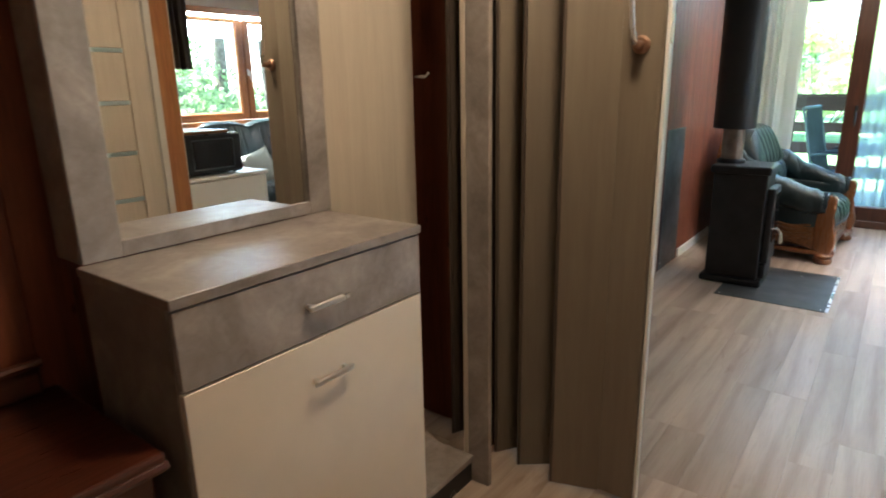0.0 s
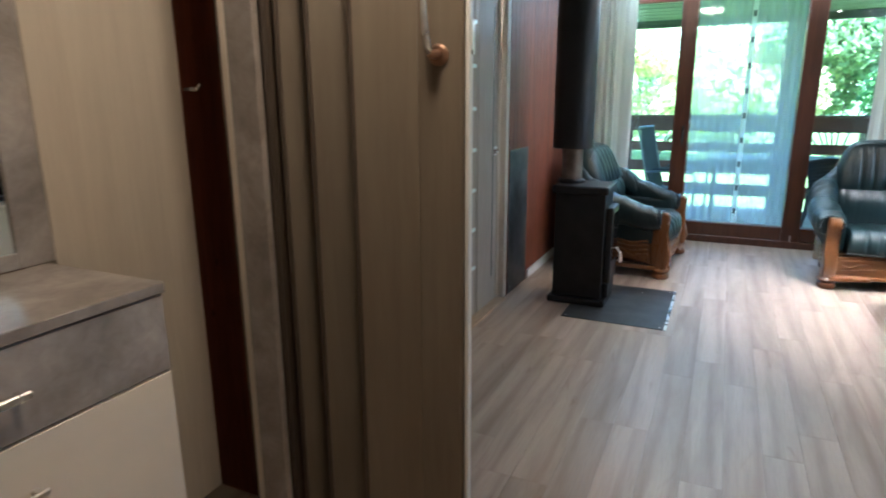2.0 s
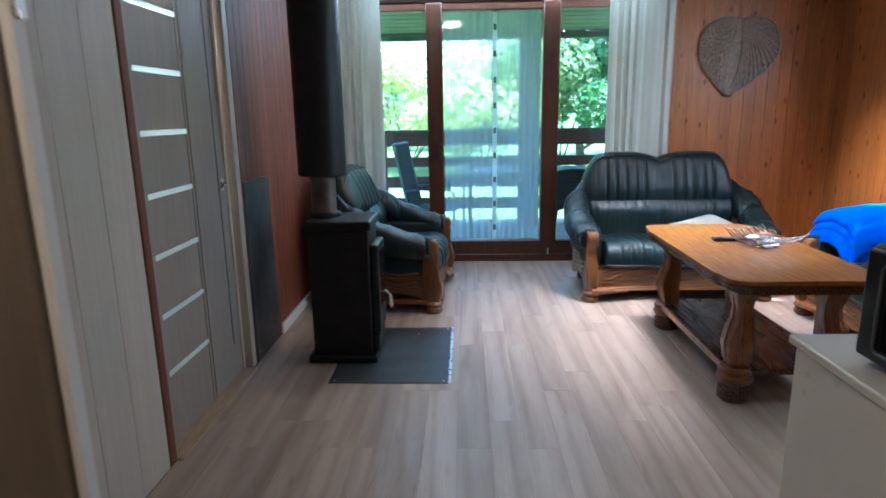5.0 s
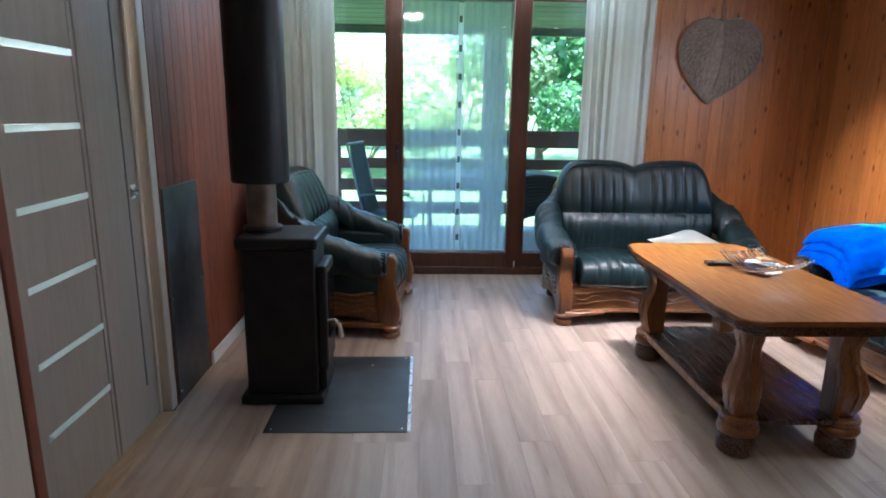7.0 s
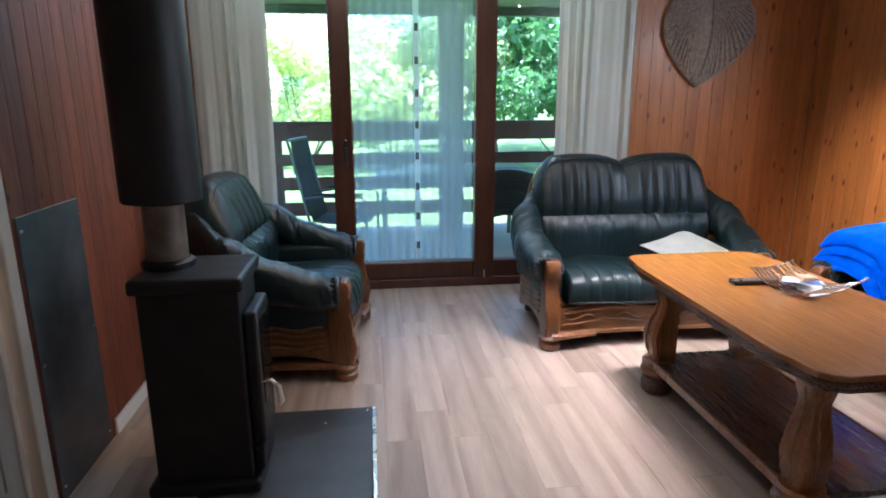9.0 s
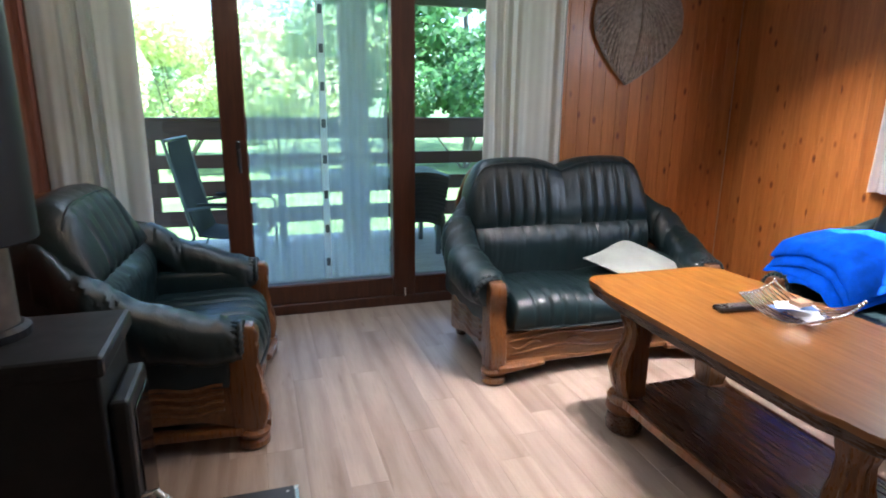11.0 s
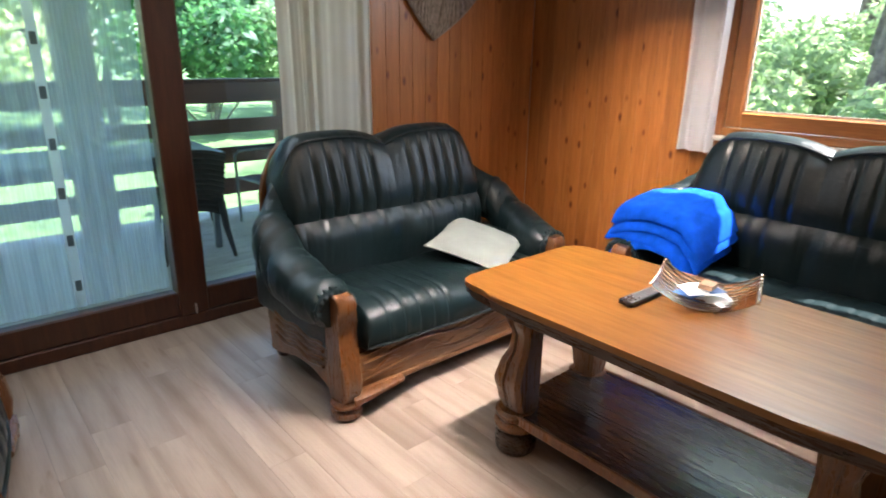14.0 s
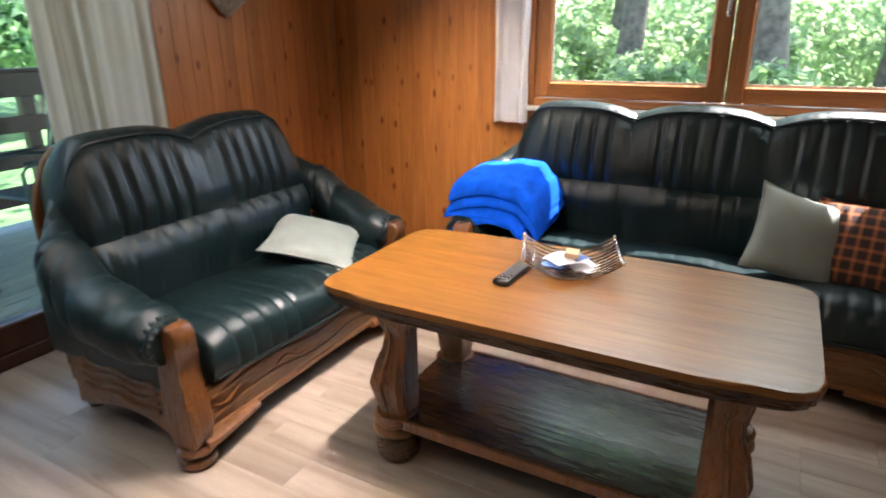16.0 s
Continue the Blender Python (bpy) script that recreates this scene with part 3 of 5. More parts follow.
def panel_door(name, label, m, width, bars, bar_u, lock_u=None, height=2.05, skin=DOOR_BEIGE):
    """A pale panel door in its own x-z plane, face at y = 0 towards -y."""
    d = thing(name, label, "door", m, kind="structure")
    part("leaf_stile", box(0, bar_u[0], 0, 0.036, 0.01, height, 0.002), skin, d)
    part("leaf_stile", box(bar_u[1] + 0.03, width, 0, 0.036, 0.01, height, 0.002), skin, d)
    part("leaf_edge_strip", box(bar_u[1] + 0.004, bar_u[1] + 0.026, 0.004, 0.036, 0.01, height), skin, d)
    zs = [0.01, *bars, height]
    for z0, z1 in zip(zs, zs[1:]):
        part("leaf_panel", box(bar_u[0] + 0.003, bar_u[1], 0.005, 0.034, z0 + (0.012 if z0 > 0.02 else 0), z1 - 0.012 if z1 < height else z1, 0.002), skin, d)
    for z in bars:
        part("glass_strip", box(bar_u[0] + 0.003, bar_u[1] + 0.006, 0.004, 0.009, z - 0.0115, z + 0.0115), FROST, d, "frosted glass strip")
    if lock_u:
        lk = part("lock_plate", box(lock_u - 0.022, lock_u + 0.022, -0.008, 0.0, 1.05, 1.11, 0.003), METAL, d, "small square steel pull")
        part("pull", box(lock_u - 0.009, lock_u + 0.012, -0.026, -0.008, 1.068, 1.092, 0.004), METAL, lk)
        part("groove_strip", box(lock_u - 0.045, lock_u - 0.037, -0.003, 0.002, 0.2, 2.0), GREY_KEY, d)
    return d


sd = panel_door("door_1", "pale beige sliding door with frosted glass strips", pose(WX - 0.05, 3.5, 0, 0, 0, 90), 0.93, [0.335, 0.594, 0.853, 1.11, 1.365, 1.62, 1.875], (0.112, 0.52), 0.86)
sdf = thing("door_frame", "beige door casing with a pale wooden threshold", "door frame", kind="structure")
part("jamb", box(WX - 0.1, WX - 0.002, 4.45, 4.513, 0, 2.1, 0.004), BEIGE_WOOD, sdf)
part("jamb_strip", box(WX - 0.08, WX - 0.04, 4.41, 4.433, 0, 2.1, 0.003), BEIGE_WOOD, sdf)
part("jamb", box(WX - 0.1, WX + 0.004, 3.44, 3.49, 0, 2.1, 0.004), PINE_RED, sdf, "red-brown casing")
part("lintel", box(WX - 0.1, WX - 0.02, 3.49, 4.435, 2.06, 2.1, 0.004), BEIGE_WOOD, sdf)
part("threshold", box(WX - 0.12, WX + 0.03, 3.49, 4.43, 0.0, 0.012, 0.003), PALE_OAK, sdf, "pale wooden threshold")
# Unseen room, added with its lamp to light the glass strips from behind.
tagged(part("wall_side_room", box(-2.75, -2.65, 3.2, 4.8, -0.1, CZ), PLASTER), "pale wall of the unseen side room", "wall", kind="structure")
for y0, y1 in ((3.1, 3.2), (4.8, 4.9)):
    tagged(part("wall_side_room", box(-2.75, WX - 0.2, y0, y1, -0.1, CZ), PLASTER), "pale wall of the unseen side room", "wall", kind="structure")
tagged(part("floor_side_room", box(-2.65, WX - 0.2, 3.2, 4.8, -0.1, 0), PLASTER), "pale floor of the unseen side room", "floor", kind="structure")
tagged(part("ceiling_side_room", box(-2.75, WX - 0.2, 3.1, 4.9, CZ, CZ + 0.1), PLASTER), "pale ceiling of the unseen side room", "ceiling", kind="structure")
sl = thing("ceiling_light", "unseen ceiling light added in the side room", "ceiling light")
part("diffuser", lathe([(0.05, 2.42), (0.12, 2.44), (0.13, 2.5)], 20, (-2.1, 4.0, 0)), LIGHT_ON, sl)

hd = panel_door("door_2", "pale beige panel door with blue-grey glass strips", pose(HX1, 1.9, 0, 0, 0, -90), 0.86, [0.8, 1.07, 1.355, 1.64, 1.92], (0.13, 0.6), skin=HALL_DOOR)
tagged(part("wall_backing", box(HX1 + 0.06, HX1 + 0.15, 1.02, 1.92, 0, 2.08), PLASTER), "plain wall behind the panel door", "wall", kind="structure")
pst = thing("door_post", "orange pine post of the wide hall opening", "post", kind="structure")
part("post", box(0.655, 0.75, 1.965, 2.085, 0, CZ, 0.006), PINE_POST, pst)
part("trim_strip", box(0.665, 0.69, 2.086, 2.094, 0, 2.3, 0.003), BEIGE_WOOD, pst)

# ---- hall: wardrobe set, mirror, folding door, chest ----
dresser = thing("shoe_cabinet", "grey stone-effect shoe cabinet with a cream tip-out front", "cabinet")
DX, D0, D1 = -1.08, 0.55, 1.31
part("top", box(-1.47, DX + 0.004, D0 - 0.004, D1 + 0.004, 1.008, 1.032, 0.002), STONE, dresser)
part("side_panel", box(-1.47, DX - 0.02, D0, D0 + 0.018, 0.0, 1.006), STONE, dresser)
part("side_panel", box(-1.47, DX - 0.02, D1 - 0.018, D1, 0.0, 1.006), CREAM, dresser)
part("back_panel", box(-1.47, -1.46, D0 + 0.018, D1 - 0.018, 0.02, 1.006), CREAM, dresser)
part("plinth", box(-1.45, DX - 0.03, D0 + 0.018, D1 - 0.018, 0.0, 0.07), STONE, dresser)
drawer = part("drawer_front", box(DX - 0.018, DX, D0 + 0.002, D1 - 0.002, 0.83, 1.003, 0.0015), STONE, dresser)
tip = part("tip_out_front", box(DX - 0.018, DX, D0 + 0.002, D1 - 0.002, 0.08, 0.824, 0.0015), CREAM, dresser, "cream tip-out front")
for z, own in ((0.915, drawer), (0.72, tip)):
    hbm = box(DX + 0.018, DX + 0.028, 0.87, 1.0, z - 0.008, z + 0.008, 0.003)
    for yy in (0.885, 0.985):
        box(DX, DX + 0.02, yy - 0.005, yy + 0.005, z - 0.005, z + 0.005, bm=hbm)
    part("handle", hbm, METAL, own, "brushed steel bar handle")

mirror = thing("mirror", "tall mirror in a grey stone-effect frame above the cabinet", "mirror")
part("backboard", box(-1.60, -1.482, 0.56, 1.33, 1.034, 2.15), STONE, mirror)
part("mirror_glass", box(-1.48, -1.474, 0.655, 1.245, 1.072, 2.06), MIRROR, mirror, "silvered glass")
for a in ((0.56, 0.655, 1.034, 2.15), (1.245, 1.33, 1.034, 2.15), (0.655, 1.245, 1.034, 1.072), (0.655, 1.245, 2.06, 2.15)):
    part("frame_board", box(-1.481, -1.466, *a, 0.0015), STONE, mirror)

ward = thing("coat_panel", "beige coat panel with a stone-effect upright and low bench shelf", "wardrobe")
part("back_panel", box(-1.60, -1.47, 1.334, 1.775, 0.12, 2.15, 0.002), BEIGE_WOOD, ward)
part("upright", box(-1.115, -1.028, 1.60, 1.622, 0, 2.15, 0.002), STONE, ward)
part("upright_edge", box(-1.135, -1.116, 1.60, 1.624, 0, 2.15, 0.002), BEIGE_WOOD, ward)
part("bench_shelf", box(-1.47, -1.09, 1.316, 1.598, 0.085, 0.11, 0.002), STONE, ward)
part("bench_front", box(-1.12, -1.10, 1.316, 1.598, 0.0, 0.083), BLACK, ward)
part("coat_hook", tube([(-1.47, 1.79, 1.45), (-1.42, 1.79, 1.45), (-1.405, 1.79, 1.465)], 0.006), METAL, ward, "small steel hook")
part("hat_shelf", box(-1.47, -1.03, 1.334, 1.622, 2.15, 2.172, 0.002), STONE, ward)

fold = thing("folding_door", "beige vinyl accordion door pushed open in its stack", "folding door", kind="structure")
zig = [(-1.36, 1.90), (-1.33, 1.80), (-1.29, 1.90), (-1.25, 1.79), (-1.20, 1.91), (-1.16, 1.79), (-1.13, 1.89), (-1.115, 1.79), (-1.06, 1.87), (-1.0, 1.77), (-0.885, 1.86), (-0.855, 1.75), (-0.69, 1.805)]
for (xa, ya), (xb, yb) in zip(zig, zig[1:]):
    d = Vector((xb - xa, yb - ya))
    d.normalize()
    nrm = Vector((-d.y, d.x)) * 0.005
    q = 0.006
    pts = [(xa + d.x * q + nrm.x, ya + d.y * q + nrm.y), (xb - d.x * q + nrm.x, yb - d.y * q + nrm.y), (xb - d.x * q - nrm.x, yb - d.y * q - nrm.y), (xa + d.x * q - nrm.x, ya + d.y * q - nrm.y)]
    # Return panels between the beige faces are coloured dark, as if in shade.
    part("fold_panel", slab(pts, 0.012, 2.19, "z"), FOLD if xa > -1.12 and yb > ya else BROWN_JOINT_SHADE, fold)
for xa, ya in zig[1:-1]:
    part("fold_joint", lathe([(0.006, 0.012), (0.006, 2.19)], 8, (xa, ya, 0)), BROWN_JOINT_SHADE, fold)
lead = part("lead_post", box(-0.70, -0.575, 1.80, 1.845, 0.012, 2.19, 0.006), FOLD, fold)
part("edge_seal", box(-0.574, -0.562, 1.812, 1.836, 0.012, 2.19, 0.003), WHITE, fold)
rose = part("handle_rose", lathe([(0.026, 0), (0.026, -0.006), (0.02, -0.012)], 20, (-0.637, 1.80, 1.52), "y"), BRONZE, lead, "bronze handle rose")
neck = lathe([(0.012, -0.010), (0.010, -0.05), (0.006, -0.054)], 14, (-0.637, 1.80, 1.52), "y")
part("handle_neck", neck, BRONZE, lead, smooth=True)
part("door_handle", tube([(-0.637, 1.752, 1.52), (-0.641, 1.748, 1.535), (-0.648, 1.748, 1.57), (-0.655, 1.75, 1.66)], [0.009, 0.009, 0.008, 0.007]), METAL, lead, "brushed steel lever turned upright", smooth=True)
part("latch", box(-0.561, -0.557, 1.815, 1.833, 1.52, 1.60, 0.002), METAL, lead)
part("top_track", box(-1.37, 0.56, 1.80, 1.86, 2.19, 2.22), FOLD, fold)

chest = thing("chest", "dark cherry wooden chest with a moulded top edge", "chest")
part("body", box(-1.60, -1.13, -0.55, 0.49, 0.04, 0.69, 0.006), CHERRY, chest)
part("lid", box(-1.61, -1.10, -0.58, 0.51, 0.69, 0.715, 0.008, seg=2), CHERRY, chest)
part("edge_moulding", tube([(-1.105, -0.58, 0.685), (-1.105, 0.51, 0.685)], 0.012), CHERRY, chest)
part("back_rail", box(-1.612, -1.575, -0.58, 0.47, 0.716, 0.80, 0.01, seg=2), CHERRY, chest)
part("rail_moulding", tube([(-1.57, -0.58, 0.80), (-1.57, 0.47, 0.80)], 0.012), CHERRY, chest)
for y in (-0.5, 0.44):
    part("foot", lathe([(0.03, 0), (0.035, 0.02), (0.025, 0.04)], 14, (-1.18, y, 0)), CHERRY, chest)

lamp_h = thing("ceiling_light", "round warm ceiling light in the hall", "ceiling light")
part("mount", lathe([(0.14, 2.47), (0.14, 2.5)], 24, (-0.5, 1.3, 0)), METAL, lamp_h)
part("diffuser", lathe([(0.05, 2.40), (0.12, 2.425), (0.13, 2.468)], 24, (-0.5, 1.3, 0)), LIGHT_ON, lamp_h, smooth=True)

lamp_r = thing("ceiling_light", "round lit ceiling light in the living room", "ceiling light")
part("mount", lathe([(0.15, 2.475), (0.15, 2.5)], 24, (-0.29, 5.26, 0)), METAL, lamp_r)
part("diffuser", lathe([(0.05, 2.42), (0.12, 2.435), (0.14, 2.473)], 24, (-0.29, 5.26, 0)), LIGHT_ON, lamp_r, smooth=True)

bar = thing("spotlight_bar", "ceiling spotlight bar lit above the coffee table", "ceiling light")
part("bar", box(0.67, 1.73, 5.15, 5.19, 2.45, 2.485, 0.006), METAL, bar)
part("mount", lathe([(0.05, 2.485), (0.05, 2.5)], 20, (1.2, 5.17, 0)), METAL, bar)
for x in (0.75, 1.05, 1.35, 1.65):
    head = part("spot_head", lathe([(0.042, 2.375), (0.04, 2.40), (0.022, 2.44), (0.01, 2.452)], 18, (x, 5.17, 0)), METAL, bar, smooth=True)
    part("bulb", lathe([(0.02, 2.366), (0.034, 2.369), (0.036, 2.374)], 18, (x, 5.17, 0)), LIGHT_ON, head)

# ---- stove ----
stove = thing("wood_stove", "small black cast-iron wood stove with a side latch", "stove")
part("base", box(-1.06, -0.655, 4.50, 4.86, 0.004, 0.05, 0.012, seg=2), IRON, stove)
part("body", box(-1.03, -0.685, 4.53, 4.84, 0.05, 0.79, 0.008, seg=2), IRON, stove)
part("top_plate", box(-1.05, -0.665, 4.505, 4.865, 0.79, 0.845, 0.014, seg=2), IRON, stove)
fd = part("fire_door", box(-0.684, -0.635, 4.56, 4.81, 0.17, 0.70, 0.012, seg=2), IRON, stove, "black fire door")
part("fire_glass", box(-0.634, -0.629, 4.60, 4.77, 0.32, 0.66, 0.002), BLACK_GLASS, fd)
part("ash_door", box(-0.684, -0.645, 4.56, 4.81, 0.06, 0.16, 0.01, seg=2), IRON, stove)
part("latch", tube([(-0.64, 4.575, 0.42), (-0.60, 4.57, 0.43), (-0.575, 4.57, 0.40), (-0.568, 4.57, 0.33)], [0.008, 0.008, 0.01, 0.014]), METAL, fd, "steel spring latch handle")
part("flue_collar", lathe([(0.095, 0.845), (0.095, 0.865), (0.08, 0.875)], 24, (-0.965, 4.72, 0)), IRON, stove)
part("flue_pipe", lathe([(0.072, 0.87), (0.072, 1.2)], 28, (-0.965, 4.72, 0)), PIPE_GREY, stove, "bare heat-stained flue pipe", smooth=True)
part("flue_shield", lathe([(0.135, 1.085), (0.14, 1.09), (0.14, CZ)], 36, (-0.97, 4.74, 0)), PIPE_BLACK, stove, "wide matt black flue shield", smooth=True)
hearth = tagged(part("hearth_plate", box(-0.89, -0.236, 4.24, 5.11, 0.0, 0.004, 0.0015), HEARTH), "dark grey metal hearth plate on the floor", "hearth plate")
part("edge_strip", box(-0.2355, -0.219, 4.24, 5.11, 0.0, 0.0055, 0.002), METAL, hearth, "bright metal edge strip")
for x, y in ((-0.86, 4.27), (-0.26, 4.27), (-0.26, 5.08), (-0.45, 4.98)):
    part("screw", lathe([(0.005, 0.004), (0.004, 0.0055)], 10, (x, y, 0)), METAL, hearth)
shield = tagged(part("heat_shield", box(WX + 0.001, WX + 0.008, 4.525, 4.955, 0.012, 1.07, 0.002), SHEET), "dull steel heat shield sheet against the board wall", "heat shield")
for z in (0.06, 0.54, 1.02):
    for y in (4.545, 4.935):
        part("screw", lathe([(0.006, 0), (0.004, 0.003)], 10, (WX + 0.008, y, z), "x"), METAL, shield)

# ---- leather suite ----


def sofa(name, label, category, W, n, m, group, deep=1.0):
    """A leather seat facing -y, its origin between the front posts; W between posts, n places."""
    s = thing(name, label, category, m, group)
    hw = W / 2
    inner = hw - 0.085
    bw = hw - 0.035                     # half the backrest
    place = 2 * inner / n

    def hump(x, half):
        k = (x / half + 1) / 2 * n
        c = abs((k % 1.0) - 0.5) * 2 if 0 < k < n else 1.0
        end = abs(x) / half
        h = 0.055 * (1 - c ** 2.6)
        if n > 1 and abs(x) < half * (1 - 1.0 / n):
            h = max(h, 0.0)
        drop = 0.17 * max(0, (end - (1 - 0.30 / n * 1.6)) / (0.30 / n * 1.6)) ** 2.4
        return (1.035 if n > 1 else 0.985) + h - drop

    def channel(x, spread=0.72, count=5):
        """How far a point lies in the stitched channels in the middle of each place."""
        k = ((x / inner + 1) / 2 * n) % 1.0
        u = (k - 0.5) / spread * 2
        if abs(u) > 1:
            return 0.0
        return -abs(math.cos((u * count / 2) * math.pi)) ** 9 * (0.0145 if n < 3 else 0.009)

    def crease(a, b, c, width=5.0):
        """Height of thin leather wrinkles, 0 to 1."""
        return max(0.0, 1 - abs(noise.noise((a, b, c))) * width) ** 2

    # backrest: rings across the width
    rings = []
    cols = 84 * n
    for i in range(cols + 1):
        x = -bw + 2 * bw * i / cols
        e = abs(x) / bw
        thin = 1 - 0.5 * max(0, (e - 0.93) / 0.07) ** 2
        T = hump(x, bw)
        ring = []
        for q, (yy, zz) in enumerate(((0.44, 0.30), (0.425, 0.40), (0.417, 0.46), (0.406, 0.53), (0.404, 0.60), (0.42, 0.665), (0.446, 0.70), (0.445, 0.74), (0.458, 0.80), (0.478, 0.86), (0.50, 0.92), (0.525, 0.97), (0.56, 1.005), (0.60, 1.02), (0.645, 1.015), (0.68, 0.985), (0.70, 0.93), (0.70, 0.75), (0.69, 0.5), (0.68, 0.30))):
            h = zz if zz <= 0.70 else 0.70 + (zz - 0.70) * (T - 0.70) / 0.32
            y = yy
            if 6 <= q <= 13:
                y -= channel(x) * (1.0 if q < 11 else (0.5 if q == 11 else 0.12))
            if 2 <= q <= 5:
                y += 0.012 * math.sin(x * 11 + q) * 0.3 + 0.014 * abs(math.cos((x / inner + 1) / 2 * n * math.pi)) ** 30
                y += 0.007 * crease(x * 13 + W, zz * 5, 1.7) + 0.004 * crease(x * 30, zz * 9, 5.1)
            elif 6 <= q <= 11:
                y += 0.005 * crease(x * 10, zz * 11, 3.3 + W)
            y += 0.010 if q == 6 else 0.0
            y = 0.56 + (y - 0.56) * thin
            ring.append((x, y, h))
        rings.append(ring)
    back = part("backrest", loft(rings), LEATHER, s, smooth=True)
    pts = [(x, 0.545 + 0.0, hump(x, bw) - 0.028) for x in [(-bw + 0.03) + (2 * bw - 0.06) * i / (16 * n) for i in range(16 * n + 1)]]
    part("back_piping", tube([(-bw + 0.035, 0.452, 0.5), (-bw + 0.035, 0.475, 0.75), *pts, (bw - 0.035, 0.475, 0.75), (bw - 0.035, 0.452, 0.5)], 0.006, 6), PIPING, back, smooth=True)
    # wooden frame behind the backrest
    outline = [(-bw - 0.005, 0.15)]
    outline += [(-bw - 0.005, 0.8)] + [(x, hump(x, bw) - 0.035) for x in [-bw * 0.97 + 2 * bw * 0.97 * i / (12 * n) for i in range(12 * n + 1)]] + [(bw + 0.005, 0.8), (bw + 0.005, 0.15)]
    part("back_frame", slab(outline, 0.695, 0.725, "y", 0.006), OAK_UP, s, "oak back panel")

    # seat cushions as one padded bench with stitched places
    rings = []
    for i in range(cols + 1):
        x = -inner + 2 * inner * i / cols
        e = abs(x) / inner
        sag = 1 - 0.6 * max(0, (e - 0.95) / 0.05) ** 2
        crown = 0.018 * math.sin(((x / inner + 1) / 2 * n % 1.0) * math.pi)
        bow = -0.03 * math.cos(x / inner * math.pi / 2) + 0.0
        ring = []
        for q, (yy, zz) in enumerate(((0.46, 0.27), (0.46, 0.40), (0.40, 0.425), (0.30, 0.43), (0.20, 0.437), (0.12, 0.442), (0.06, 0.438), (0.015, 0.42), (-0.015, 0.39), (-0.03, 0.35), (-0.032, 0.31), (-0.02, 0.272), (0.02, 0.262))):
            g = 0.75 * channel(x, 0.7, 5) * (0.0 if q < 3 or q > 10 else (0.5 if q < 5 else 1.0))
            z = zz + (crown if 1 <= q <= 8 else 0) + g * (0.7 if q < 8 else 0.3)
            y = yy + (bow * 1.0 if q >= 4 else 0) - g * (0.9 if q >= 7 else 0)
            z = 0.27 + (z - 0.27) * sag
            if 2 <= q <= 7:
                z -= 0.006 * crease(x * 5 + 2 * W, yy * 8, 0.4) + 0.003 * crease(x * 16, yy * 14, 2.4)
            ring.append((x, y, z))
        rings.append(ring)
    seat = part("seat", loft(rings), LEATHER, s, smooth=True)
    part("seat_piping", tube([(-inner + 0.01 + (2 * inner - 0.02) * i / 24, -0.03 - 0.03 * math.cos((-1 + 2 * i / 24) * math.pi / 2), 0.282) for i in range(25)], 0.007, 6), PIPING, seat, smooth=True)

    for sx in (-1, 1):
        # arm: a padded roll falling forward from the back
        rings = []
        for i in range(61):
            k = i / 60
            y = 0.625 - 0.61 * k
            zc = lerp_list([(0, 0.76), (0.25, 0.655), (0.55, 0.54), (0.85, 0.487), (1, 0.475)], k)
            bulge = 0.045 * math.sin(min(1, k * 1.15) * math.pi) + 0.02 * k
            a = lerp_list([(0, 0.055), (0.3, 0.105), (0.8, 0.112), (0.95, 0.1), (1, 0.075)], k)
            hgt = lerp_list([(0, 0.13), (0.4, 0.125), (0.85, 0.1), (1, 0.07)], k)
            xc = sx * (hw + lerp_list([(0, -0.075), (0.3, 0.006), (1, 0.012)], k) + bulge)
            ring = []
            for t in range(32):
                ang = 2 * math.pi * t / 32
                slack = max(0.25, 1 - abs(k - 0.35) * 2.2)
                wr = -0.016 * slack * crease(k * 11 + 0.9 * math.cos(ang), ang * 0.55, sx + W, 4.0) - 0.004 * crease(k * 24, math.sin(ang) * 2.5, W)
                wr += 0.003 * math.sin(ang * 8) * max(0, (k - 0.9) / 0.1)
                ca, sa = math.cos(ang), math.sin(ang)
                ring.append((xc + (a + wr) * math.copysign(abs(ca) ** 0.85, ca), y + 0.0, zc + (hgt + wr) * math.copysign(abs(sa) ** 0.85, sa)))
            rings.append(ring)
        arm = part("armrest", loft(rings), LEATHER, s, smooth=True)
        # gathered leather at the front of the roll
        gath = []
        for i in range(25):
            a = math.pi * (-0.1 + 1.2 * i / 24)
            gath.append((sx * (hw + 0.032) + 0.082 * math.cos(a), 0.012 + 0.006 * (i % 2), 0.478 + 0.072 * math.sin(a)))
        part("gathered_edge", tube(gath, 0.014, 8), LEATHER, arm, smooth=True)
        # leather side below the roll
        x0, x1 = sorted((sx * (hw - 0.075), sx * (hw + 0.055)))
        part("side_leather", box(x0, x1, 0.05, 0.66, 0.27, 0.52, 0.03, seg=3), LEATHER, s, smooth=True)
        # oak side panel with carved ridges
        so = [(0.03, 0.085), (0.07, 0.10), (0.12, 0.13), (0.18, 0.148), (0.25, 0.152), (0.33, 0.14), (0.41, 0.115), (0.48, 0.09), (0.55, 0.08), (0.55, 0.315), (0.5, 0.33), (0.44, 0.318), (0.36, 0.334), (0.28, 0.318), (0.2, 0.336), (0.12, 0.32), (0.03, 0.33)]
        x0, x1 = sorted((sx * (hw + 0.02), sx * (hw + 0.05)))
        side = part("side_panel", slab(so, x0, x1, "x", 0.006), OAK, s)
        for r in range(4):
            zz = 0.185 + r * 0.036
